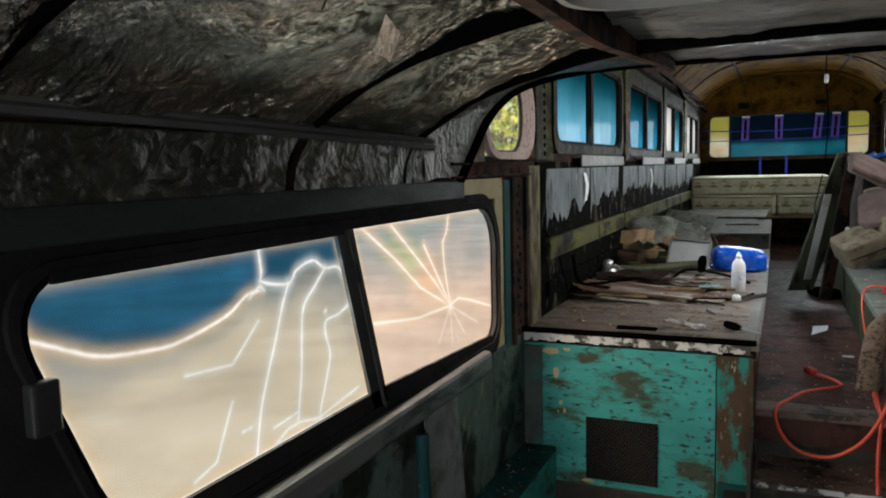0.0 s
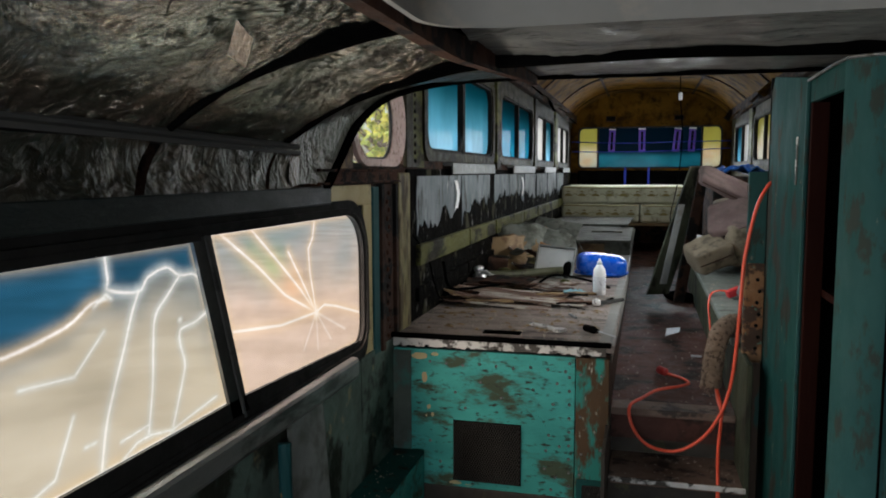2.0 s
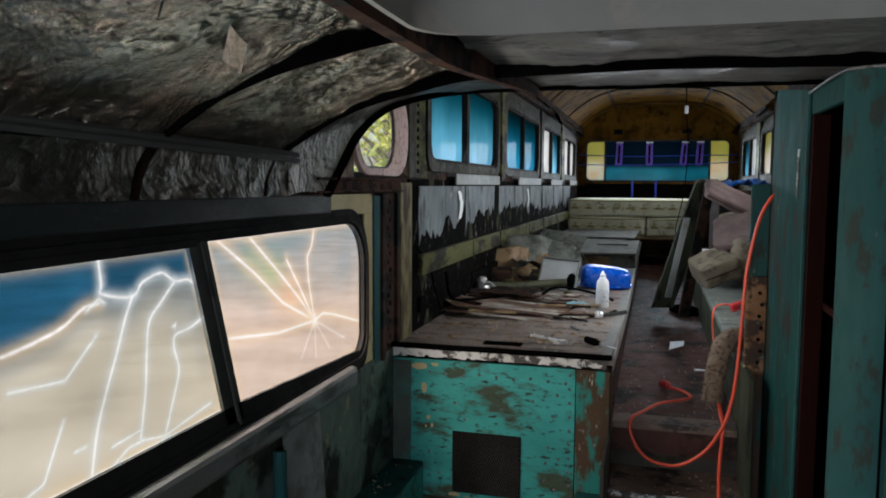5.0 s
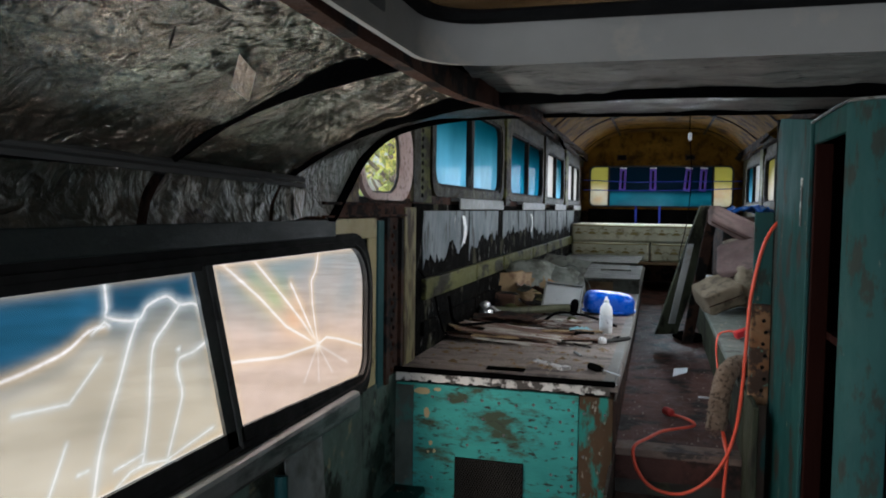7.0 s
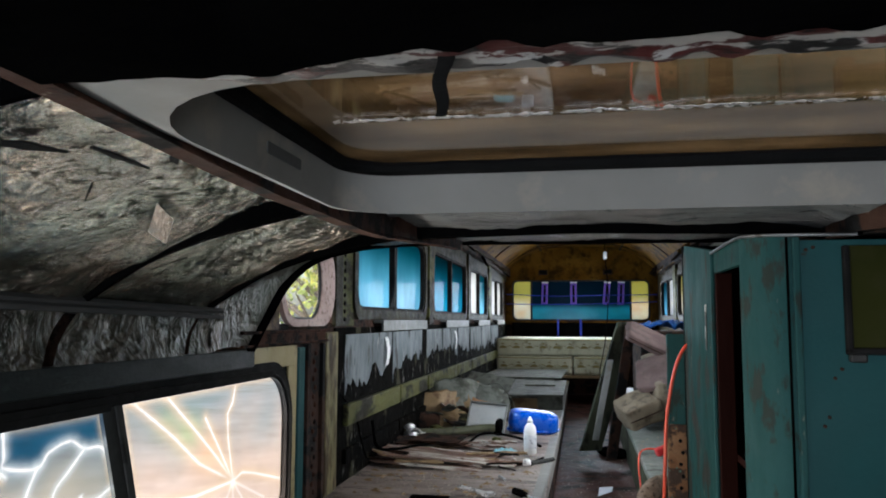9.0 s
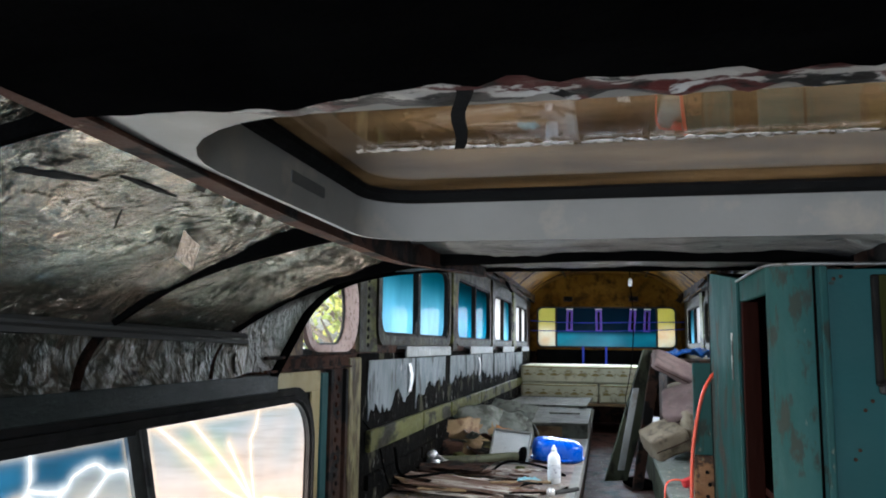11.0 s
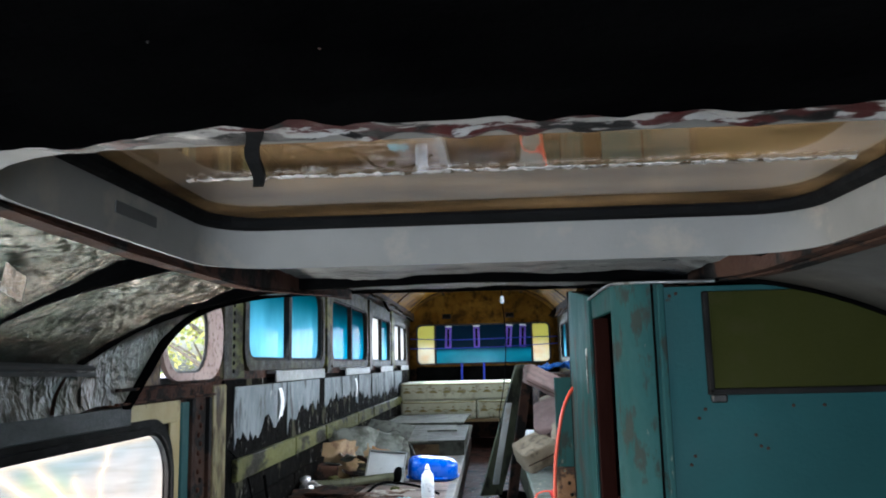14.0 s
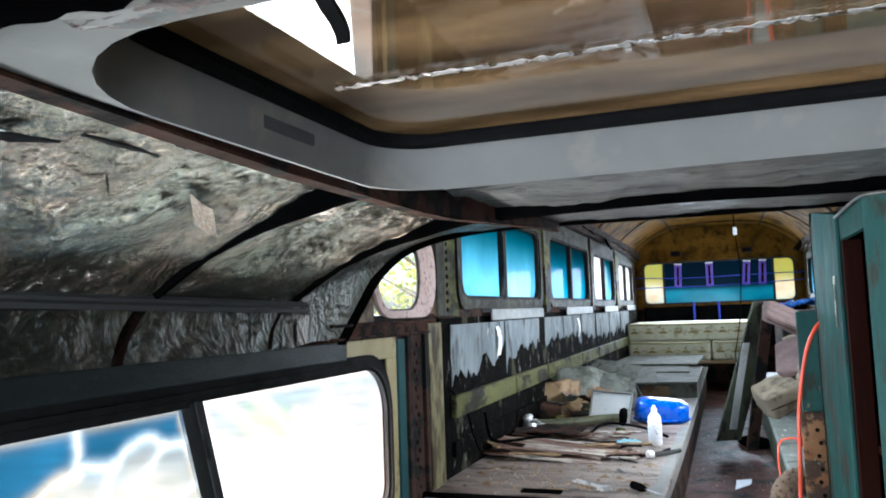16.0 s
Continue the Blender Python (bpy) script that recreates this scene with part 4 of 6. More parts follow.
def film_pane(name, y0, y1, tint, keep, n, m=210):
    """A pane whose film has parted along its cracks, with glow painted round them."""
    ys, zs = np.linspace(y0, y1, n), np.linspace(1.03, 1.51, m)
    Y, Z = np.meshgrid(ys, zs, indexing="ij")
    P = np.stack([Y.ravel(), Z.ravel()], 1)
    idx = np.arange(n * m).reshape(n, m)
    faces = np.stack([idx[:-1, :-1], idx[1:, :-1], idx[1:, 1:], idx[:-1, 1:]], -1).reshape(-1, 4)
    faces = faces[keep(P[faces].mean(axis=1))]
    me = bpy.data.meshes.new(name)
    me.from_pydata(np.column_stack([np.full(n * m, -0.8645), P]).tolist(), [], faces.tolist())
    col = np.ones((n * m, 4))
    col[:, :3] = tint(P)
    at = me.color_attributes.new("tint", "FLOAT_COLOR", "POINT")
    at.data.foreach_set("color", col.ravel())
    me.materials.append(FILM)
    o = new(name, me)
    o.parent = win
    o["label"] = "cracked pane with tinted film and painted crack glow"
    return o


def cloud(P, s, o):
    """Smooth irregular values of -1 to 1 over the pane."""
    r = np.random.RandomState(int(o * 10))
    v = 0
    for k in range(9):
        a, f = r.uniform(0, 6.28), s * r.uniform(0.5, 1.8)
        v = v + np.sin((P[:, 0] * np.cos(a) + P[:, 1] * np.sin(a)) * f * 6.28 * 0.5 + r.uniform(0, 6.28) + 1.3 * np.sin(P[:, (k + 1) % 2] * f * 2.1))
    return v / 5


# halo and core paint the glow of cracks and pane rims into the tint
def add_glow_line(col, d, w, warm):
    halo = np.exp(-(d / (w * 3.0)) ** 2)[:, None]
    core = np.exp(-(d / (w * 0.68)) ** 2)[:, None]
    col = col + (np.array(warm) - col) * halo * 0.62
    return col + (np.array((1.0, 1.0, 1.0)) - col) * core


def tint_left(P):
    y, z = P[:, 0], P[:, 1]
    line = np.interp(y, [0.192, 0.290, 0.340, 0.419, 0.488, 0.606, 0.666, 0.705, 0.800, 0.843, 0.893, 0.937, 0.991, 1.041], [1.433, 1.389, 1.372, 1.362, 1.360, 1.381, 1.409, 1.413, 1.412, 1.437, 1.442, 1.426, 1.421, 1.363])
    s = np.where(z > line, 1.0, np.clip(1 - (line - z) / (0.06 + 0.16 * np.clip((y - 0.7) * 3, 0, 1) + 0.08 * np.clip((0.4 - y) * 6, 0, 1)), 0, 1) ** 1.6 * 0.75)
    blue, tan = np.array((0.018, 0.095, 0.175)), np.array((0.62, 0.585, 0.475))
    tanv = tan * (1 + 0.05 * cloud(P, 9, 2.0)[:, None]) * (1 - 0.15 * np.clip((z - 1.15) / 0.3, 0, 1)[:, None])
    col = tanv + (blue * (1 + 0.2 * cloud(P, 7, 5.0)[:, None]) - tanv) * s[:, None]
    edge = np.minimum(np.minimum(y - 0.175 - 0.19 * (1.503 - z) / 0.45, 1.503 - z), z - 1.095)
    edge = np.minimum(edge, bar_y(z) - 0.037 - y)
    # warm glow painted along the rim, then along each crack
    col = add_glow_line(col, np.maximum(edge, 0), 0.0055, (0.72, 0.56, 0.34))
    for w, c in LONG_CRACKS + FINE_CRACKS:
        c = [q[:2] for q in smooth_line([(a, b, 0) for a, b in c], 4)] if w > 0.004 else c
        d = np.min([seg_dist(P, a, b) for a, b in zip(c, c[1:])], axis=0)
        col = add_glow_line(col, d + 0.0012 * np.abs(cloud(P, 60, 1.0)), w * 0.75, (0.74, 0.58, 0.36) if w > 0.0065 else (0.66, 0.74, 0.76))
    return np.clip(col, 0, 1)


def tint_right(P):
    y, z = P[:, 0], P[:, 1]
    low, top = np.array((0.72, 0.585, 0.50)), np.array((0.26, 0.345, 0.375))
    s = np.clip((z - 1.26 + 0.05 * cloud(P, 5, 8.0)) / 0.22, 0, 1)[:, None] * 0.9
    col = low + (top - low) * s
    col = col * (1 + 0.035 * cloud(P, 12, 3.0)[:, None] + 0.03 * cloud(P, 60, 6.0)[:, None])
    for cy, cz, rad, k in ((1.36, 1.40, 0.07, (-0.10, 0.16, -0.25)), (1.48, 1.33, 0.08, (0.25, -0.02, -0.25)), (1.25, 1.44, 0.06, (0.05, 0.12, -0.2))):
        g = np.exp(-((y - cy) ** 2 + ((z - cz) * 1.5) ** 2) / rad ** 2)[:, None]
        col = col + col * np.array(k) * g
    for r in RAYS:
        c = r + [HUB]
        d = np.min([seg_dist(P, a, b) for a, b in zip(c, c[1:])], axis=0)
        col = add_glow_line(col, d + 0.001 * np.abs(cloud(P, 50, 4.0)), 0.0062, (0.86, 0.66, 0.46))
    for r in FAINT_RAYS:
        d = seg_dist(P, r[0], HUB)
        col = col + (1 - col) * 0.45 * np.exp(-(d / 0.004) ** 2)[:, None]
    # white burst of glow painted at the hub, then rim glow
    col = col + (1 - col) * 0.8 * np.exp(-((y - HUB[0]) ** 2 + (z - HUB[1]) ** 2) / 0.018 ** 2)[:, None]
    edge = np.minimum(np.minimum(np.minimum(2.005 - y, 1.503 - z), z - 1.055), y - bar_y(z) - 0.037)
    col = add_glow_line(col, np.maximum(edge, 0), 0.005, (0.82, 0.62, 0.40))
    return np.clip(col, 0, 1)


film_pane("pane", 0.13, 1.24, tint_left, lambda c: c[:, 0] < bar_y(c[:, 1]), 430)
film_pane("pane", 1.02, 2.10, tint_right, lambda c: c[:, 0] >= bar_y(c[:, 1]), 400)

# posts and beams where the deck begins
b = bx(-0.86, -0.836, 2.152, 2.185, 0.98, 1.60, 0.003)
bx(-0.86, -0.836, 2.315, 2.345, 0.98, 1.60, 0.003, b)
bx(-0.86, -0.850, 2.185, 2.315, 0.98, 1.60, 0.002, b)
post = thing("wall_post", "rusty brown channel post with a row of holes", "post", kind="structure")
part("channel", b, RUSTDK, post)
for k in range(18):
    part("rivet", lathe([(0.010, 0), (0.009, 0.004), (0.005, 0.007)], Matrix.Translation((-0.850, 2.245 + (k % 2) * 0.02, 1.02 + k * 0.032)) @ Matrix.Rotation(radians(90), 4, "Y"), 8), RUST, post)
tagged(part("wall_post", bx(-0.86, -0.838, 2.36, 2.505, 1.0, 1.64, 0.006), DIRTYPOST), "stained olive post at the front of the deck", "post", kind="structure")
b = bx(-0.86, -0.832, 1.60, 2.37, 1.644, 1.653, 0.002)
bx(-0.86, -0.844, 1.60, 2.38, 1.606, 1.653, 0.002, b)
bx(-0.86, -0.832, 1.60, 2.37, 1.604, 1.612, 0.002, b)
tagged(part("wall_beam", b, RUST), "rusty red steel channel under the porthole", "beam", kind="structure")
lining("wall_panel", 1.60, 1.925, 1.655, 2.0, RUSTC, "rust-stained cream panel round the porthole", 0.0, 0.003, 0.0)
lining("wall_panel", 1.925, 2.48, 1.655, 1.672, RUSTDK, "rust-stained panel under the porthole", 0.0, 0.003)
lining("wall_panel", 1.94, 2.39, 1.97, 2.05, BEIGE, "stained cream panel over the porthole", 0.0, 0.003)
port = thing("window_2", "small rounded porthole window with a rusty pink frame", "window", kind="structure")
po_i, po_o = round_rect(1.945, 2.318, 1.69, 1.95, 0.11, 8), round_rect(1.905, 2.476, 1.664, 1.985, 0.14, 8)
part("window_frame", ring(po_i, po_o, LEFT, -0.014, 0.004), surf("rusty_pink_paint", (0.50, 0.34, 0.29), (0.62, 0.47, 0.42), 0.6, c3=(0.16, 0.08, 0.05), wear=0.60, wscale=42, soft=0.12), port, "rusty pink frame")
part("pane", plate(po_i, LEFT, -0.002, 0.001), CLEAR, port)
part("gasket", tube([LEFT(a, b, -0.004) for a, b in po_i + po_i[:1]], 0.007, 6, n=1), RUBBER, port, "thin black gasket")
rp = thing("wall_post", "riveted dark post beside the porthole", "post", kind="structure")
part("post_body", bx(-0.86, -0.842, 2.478, 2.575, 1.66, 2.3, 0.004), WINFRAME, rp)
part("rivet_strip", bx(-0.86, -0.846, 2.575, 2.63, 1.66, 2.3, 0.003), OLIVE, rp, "olive strip with a row of rivets")
for k in range(14):
    part("rivet", lathe([(0.010, 0), (0.009, 0.004), (0.004, 0.006)], Matrix.Translation((-0.846, 2.602, 1.69 + k * 0.034)) @ Matrix.Rotation(radians(90), 4, "Y"), 8), VOID, rp)
tagged(part("wall_post", bx(-0.86, -0.85, 2.63, 2.76, 1.66, 2.3, 0.004), OLIVE), "stained grey-olive post at the deck window", "post", kind="structure")

# ---- deck side walls ----
PANES = {0: (SKYF, SKYF), 1: (DEEPF, DEEPF), 2: (MILK, SKYF), 3: (MILK, MILK)}
for side, place, sx in (("left", LEFT, 1), ("right", RIGHT, -1)):
    x0 = -0.86 if sx == 1 else 1.14
    for k, (a, b_) in enumerate(DECK_L):
        w = thing("window_%d" % (3 + k + (4 if sx < 0 else 0)), "two-pane bus window with rounded corners and blue-tinted film" if k < 2 else "two-pane bus window with dusty clear and blue panes", "window", "deck windows", "structure")
        mid = (a + b_) / 2 if k else 3.50
        o = round_rect(a - 0.03, b_ + 0.03, 1.69, 2.20, 0.09, 6)
        i = round_rect(a + 0.03, b_ - 0.03, 1.735, 2.155, 0.09, 6)
        part("window_frame", ring(i, o, place, -0.02, 0.03), WINFRAME, w, "grimy olive painted frame, darkened as under-lit")
        part("bead", ring(round_rect(a + 0.045, b_ - 0.045, 1.75, 2.14, 0.08, 6), round_rect(a + 0.025, b_ - 0.025, 1.73, 2.16, 0.09, 6), place, -0.012, 0.03), FRAMEBK, w)
        part("mullion", plate([(mid - 0.03, 1.73), (mid + 0.02, 1.73), (mid + 0.02, 2.16), (mid - 0.03, 2.16)], place, -0.016, 0.03), FRAMEBK, w, "black centre bar")
        part("mullion", plate([(mid + 0.02, 1.735), (mid + 0.045, 1.735), (mid + 0.045, 2.155), (mid + 0.02, 2.155)], place, -0.012, 0.028), ALU, w, "grey metal edge of the centre bar")
        for (p0, p1), mt in zip(((a, mid), (mid, b_)), PANES[k] if sx == 1 or k < 2 else ((YELG, YELG), (MILK, SKYF))[k - 2]):
            part("pane", plate([(p0, 1.73), (p1, 1.73), (p1, 2.16), (p0, 2.16)], place, 0.014, 0.018), mt, w)
        if sx == 1:
            ld = thing("window_ledge", "short white painted metal ledge under the bus window", "ledge", "window ledges")
            ya, yb = a + 0.36, min(b_ - 0.06, a + 1.44)
            part("shelf", bx(x0, x0 + 0.05, ya, yb, 1.672, 1.686, 0.003), WHITEM, ld)
            part("front_lip", bx(x0 + 0.042, x0 + 0.05, ya, yb, 1.632, 1.680, 0.002), WHITEM, ld)
    for k in range(3):
        c0, c1 = DECK_L[k][1] + 0.03, DECK_L[k + 1][0] - 0.03
        q = part("wall_post", bx(min(x0, x0 + sx * 0.03), max(x0, x0 + sx * 0.03), c0 + 0.02, c1 - 0.02, 1.66, 2.3, 0.006), WINFRAME if k % 2 else OLIVE)
        tagged(q, "stained olive-cream post between the bus windows", "post", "deck wall posts", "structure")
# black lower wall and olive band
lining("wall_panel", 2.505, 9.8, 0.72, 1.655, TAR, "black tarred wall under the deck windows", 0.0, 0.01)
for y0, y1 in ((2.61, 3.55), (3.57, 4.30), (4.34, 5.5), (5.52, 6.3), (6.34, 8.0), (8.02, 9.4)):
    tagged(part("wall_band", bx(-0.85, -0.825, y0, y1, 1.245, 1.335, 0.006), OLIVE), "olive painted board along the black wall", "board", "wall boards", "structure")
    tagged(part("wall_band", bx(-0.85, -0.832, y0, y1, 1.09, 1.15, 0.004), TAR), "black painted board along the wall", "board", "wall boards", "structure")
seeds = 0
for y0, y1 in ((2.62, 3.43), (3.46, 4.20), (4.36, 4.92), (4.95, 5.60), (5.64, 6.28), (6.36, 7.1), (7.15, 7.9), (8.0, 8.7)):
    seeds += 1
    def f(u, v, y0=y0, y1=y1, s=seeds):
        y = y0 + (y1 - y0) * u
        low = 1.45 - 0.04 * math.sin(3 * u + s) + 0.085 * noise.noise(Vector((y * 6, s, 0))) + 0.045 * noise.noise(Vector((y * 17, s, 3))) + 0.022 * noise.noise(Vector((y * 45, s, 8)))
        z = 1.625 + (low - 1.625) * v
        return (-0.845 + 0.004 * noise.noise(Vector((y * 6, z * 9, s))) + 0.012 * max(0, v - 0.8) * noise.noise(Vector((y * 25, 1, s))), y, z)
    tagged(part("wall_panel", grid(70, 10, f, (-0.003, 0, 0)), GREYW), "grey-white painted panel peeling off in ragged edges", "wall panel", "peeling wall panels", "structure")
    def g2(u, v, y0=y0, y1=y1, s=seeds):
        y = y1 - 0.17 + 0.06 * u + 0.02 * noise.noise(Vector((v * 9, s, 1)))
        return (-0.838 + 0.012 * math.sin(v * 3), y, 1.60 - (0.14 + 0.03 * noise.noise(Vector((u * 9, s, 7)))) * v)
    if seeds in (1, 4):
        tagged(part("paint_strip", grid(6, 14, g2), surf("bright_white_primer", (0.72, 0.74, 0.74), (0.82, 0.83, 0.83), 0.6)), "curling strip of bright white paint", "paint strip")
lining("wall_panel", 2.60, 9.8, 2.20, 2.34, WINFRAME, "stained cream strip over the deck windows", 0.0, 0.012)

# ---- rear wall ----
rw = thing("window_11", "wide three-pane rear window with blue and yellowed glass", "window", kind="structure")
part("window_frame", ring(round_rect(-0.75, 1.02, 1.695, 2.205, 0.06, 6), round_rect(-0.82, 1.09, 1.64, 2.26, 0.09, 6), REAR, -0.03, 0.03), YELLOW, rw, "yellowed painted frame")
part("bead", ring(round_rect(-0.745, 1.015, 1.70, 2.20, 0.06, 6), round_rect(-0.765, 1.035, 1.68, 2.22, 0.07, 6), REAR, -0.04, 0.0), RUBBER, rw, "black rubber bead")
for x in (-0.51, 0.79):
    part("mullion", bx(x - 0.012, x + 0.012, 9.77, 9.83, 1.69, 2.21, 0.003), RUBBER, rw)
for x0, x1, mt in ((-0.76, -0.51, YELG), (-0.51, 0.79, NAVYF), (0.79, 1.03, YELG)):
    part("pane", bx(x0, x1, 9.815, 9.82, 1.68, 2.22), mt, rw)

# ---- platform and steps ----
plat = thing("platform", "teal painted metal seat platform with a riveted front", "platform")
part("front_panel", bx(-0.848, -0.145, 2.3, 2.32, 0.42, 0.962, 0.003), TEAL, plat, "teal painted riveted front panel")
part("corner_panel", bx(-0.142, -0.022, 2.296, 2.32, 0.42, 0.962, 0.003), TEALRUST, plat, "rust-worn corner panel")
part("side_panel", bx(-0.045, -0.022, 2.322, 8.3, 0.72, 0.975, 0.003), RUSTDK, plat, "dark worn aisle side")
part("toe_panel", bx(-0.848, -0.03, 2.306, 2.33, 0.06, 0.42), RISER, plat)
part("toe_strip", bx(-0.80, -0.15, 2.29, 2.304, 0.36, 0.425, 0.004), RISER, plat, "dark strip at the foot")
b = bmesh.new()
for k in range(45):
    x = -0.845 + 0.018 * k
    h = 0.020 + 0.010 * noise.noise(Vector((x * 30, 0, 2))) + 0.006 * noise.noise(Vector((x * 80, 5, 2)))
    bx(x, x + 0.0182, 2.2885, 2.3, 0.995 - h, 1.004, 0.0, b)
part("edge_trim", b, CHIPW, plat, "chipped white edging")
part("worktop", bx(-0.855, -0.006, 2.302, 5.35, 0.984, 1.012, 0.004), COUNTER, plat, "stained brown board top")
part("top_lip", bx(-0.86, -0.016, 2.280, 2.300, 1.006, 1.025, 0.004), NEARBLACK, plat, "black raised front lip")
part("edge_strip", grid(60, 4, lambda u, v: ((-0.045, -0.006, 0.002, 0.003, -0.004)[round(v * 4)] - 0.018 * (1 - u) ** 3, 2.302 + 3.05 * u, (1.013, 1.018, 1.012, 0.955, 0.955)[round(v * 4)] + 0.002 * noise.noise(Vector((u * 40, v, 0)))), (0, 0, -0.002)), HATCHW, plat, "worn metal aisle edging")
part("rear_top", bx(-0.85, 0.0, 5.35, 8.35, 0.975, 1.0, 0.004), GREYCARD, plat, "dusty grey rear boards")
rivet_bm = lathe([(0.006, 0.0), (0.0055, 0.003), (0.003, 0.005)], Matrix.Rotation(radians(90), 4, "X"), 8)
rv = part("rivet", rivet_bm, STEEL, plat)
rv.location = (-0.165, 2.3, 0.47)
spots = [(-0.165, 0.47 + 0.052 * k) for k in range(1, 10)] + [(-0.70 + 0.065 * k, 0.915 - 0.004 * (k % 3)) for k in range(9)] + \
        [(-0.215, 0.50), (-0.255, 0.53), (-0.24, 0.66), (-0.225, 0.78), (-0.25, 0.60), (-0.21, 0.86), (-0.125, 0.44), (-0.09, 0.45), (-0.055, 0.45), (-0.12, 0.60), (-0.05, 0.62), (-0.125, 0.74), (-0.80, 0.86), (-0.60, 0.80), (-0.50, 0.845), (-0.42, 0.79), (-0.56, 0.74), (-0.30, 0.83), (-0.20, 0.62), (-0.23, 0.45), (-0.70, 0.60), (-0.66, 0.52), (-0.05, 0.90), (-0.125, 0.90), (-0.125, 0.52)]
for x, z in spots:
    o = rv.copy()
    scene.collection.objects.link(o)
    o.parent = plat
    o.location = (x, 2.3 if x < -0.142 else 2.296, z)
part("side_flange", bx(-0.848, -0.775, 2.292, 2.2995, 0.42, 0.955, 0.003), surf("grimy_flange", (0.035, 0.048, 0.040), (0.065, 0.085, 0.07), 0.6, c3=(0.02, 0.14, 0.12), wear=0.6, wscale=9, c4=(0.2, 0.15, 0.06), wear4=0.72, soft=0.15), plat, "grimy dark flange")
CHIPC = surf("bare_cream_chip", (0.42, 0.33, 0.17), (0.52, 0.42, 0.24), 0.8)
for cx, cz, w, h in ((-0.722, 0.852, 0.022, 0.045), (-0.705, 0.735, 0.014, 0.02), (-0.690, 0.705, 0.012, 0.016), (-0.715, 0.70, 0.008, 0.01), (-0.74, 0.935, 0.06, 0.026), (-0.68, 0.945, 0.03, 0.014), (-0.60, 0.44, 0.05, 0.014), (-0.55, 0.433, 0.03, 0.010)):
    part("paint_chip", plate([(cx + w / 2 * math.cos(k * 0.524) * (1 + 0.35 * noise.noise(Vector((k * 1.7, cx * 40, cz * 40)))), cz + h / 2 * math.sin(k * 0.524) * (1 + 0.35 * noise.noise(Vector((k * 2.1, cz * 33, cx * 20))))) for k in range(12)], lambda a, b, d: (a, 2.3 + d, b), -0.0012, 0.0), CHIPC, plat, "bare cream paint chip")
part("access_panel", ring(round_rect(-0.685, -0.255, 0.435, 0.735, 0.06, 6), round_rect(-0.69, -0.25, 0.43, 0.74, 0.062, 6), lambda a, b, d: (a, 2.3 + d, b), -0.002, 0.001), TEAL, plat, "raised rim of an access panel")


def grille(x0, x1, z0, z1, nx, nz, parent, name="vent_grille"):
    """Expanded metal: slit diamonds in front of a black plate for the hollow's darkness."""
    b = bmesh.new()
    dx, dz = (x1 - x0) / nx, (z1 - z0) / nz
    for j in range(nz):
        for i in range(nx):
            c = x0 + (i + (0.5 if j % 2 else 0.0)) * dx
            for s in (-1, 1):
                p = [(c, z0 + j * dz), (c + s * dx / 2, z0 + (j + 1) * dz)]
                if min(q[0] for q in p) < x0 - 0.001 or max(q[0] for q in p) > x1 + 0.001:
                    continue
                w = 0.0016
                v = [b.verts.new((p[0][0] - w, 2.291, p[0][1])), b.verts.new((p[0][0] + w, 2.288, p[0][1])), b.verts.new((p[1][0] + w, 2.288, p[1][1])), b.verts.new((p[1][0] - w, 2.291, p[1][1]))]
                b.faces.new(v)
    g = part(name, bx(x0 - 0.002, x1 + 0.002, 2.2935, 2.2965, z0 - 0.002, z1 + 0.002), VOID, parent, "black expanded-metal vent grille")
    part("grille_mesh", b, surf("grille_bars", (0.035, 0.033, 0.03), (0.06, 0.056, 0.05), 0.5, 0.3), g)
    return g


grille(-0.605, -0.345, 0.455, 0.69, 26, 26, plat)
grille(-0.115, -0.04, 0.36, 0.485, 9, 13, plat)
part("grille_frame", ring(round_rect(-0.115, -0.04, 0.36, 0.485, 0.006, 2), round_rect(-0.135, -0.024, 0.34, 0.505, 0.008, 2), lambda a, b, d: (a, 2.296 + d, b), -0.008, 0.0), TEALDK, plat)

steps = thing("steps", "worn dark boarded steps up to the deck", "steps", kind="structure")
part("riser", bx(-0.02, 0.44, 2.535, 2.55, 0.54, 0.70), RISER, steps)
part("tread", bx(-0.02, 0.44, 2.50, 2.62, 0.695, 0.724, 0.006), TREAD, steps, "worn brown nosing board")
part("tread", bx(-0.02, 0.45, 2.26, 2.54, 0.515, 0.54, 0.006), TREAD, steps, "worn brown tread with pale grit")
part("left_side", bx(-0.032, -0.021, 2.0, 2.52, 0.06, 0.72, 0.0), RISER, steps)
part("edge_strip", bx(-0.018, 0.45, 2.254, 2.265, 0.524, 0.542, 0.002), CHIPW, steps, "chipped pale tread edging")
part("riser", bx(-0.02, 0.45, 2.285, 2.30, 0.31, 0.515), RISER, steps)
part("tread", bx(-0.02, 0.45, 2.0, 2.30, 0.285, 0.31, 0.006), TREAD, steps)
part("riser", bx(-0.02, 0.45, 2.03, 2.045, 0.06, 0.285), RISER, steps)
part("side_board", bx(0.44, 0.46, 2.26, 2.75, 0.3, 0.98, 0.004), DKBOARD, steps)

# ---- bench across the aisle ----
bench = thing("bench", "grey-green painted bench along the aisle", "bench")
part("bench_top", bx(0.425, 1.13, 2.62, 7.6, 0.965, 1.0, 0.008), surf("grey_green_board", (0.11, 0.125, 0.11), (0.17, 0.185, 0.165), 0.5, c3=(0.06, 0.06, 0.05), wear=0.6, wscale=9), bench)
part("bench_side", bx(0.44, 0.46, 2.76, 7.6, 0.72, 0.965, 0.003), DKBOARD, bench)
part("bench_end", bx(0.46, 1.13, 2.64, 2.66, 0.4, 0.965), DKBOARD, bench)

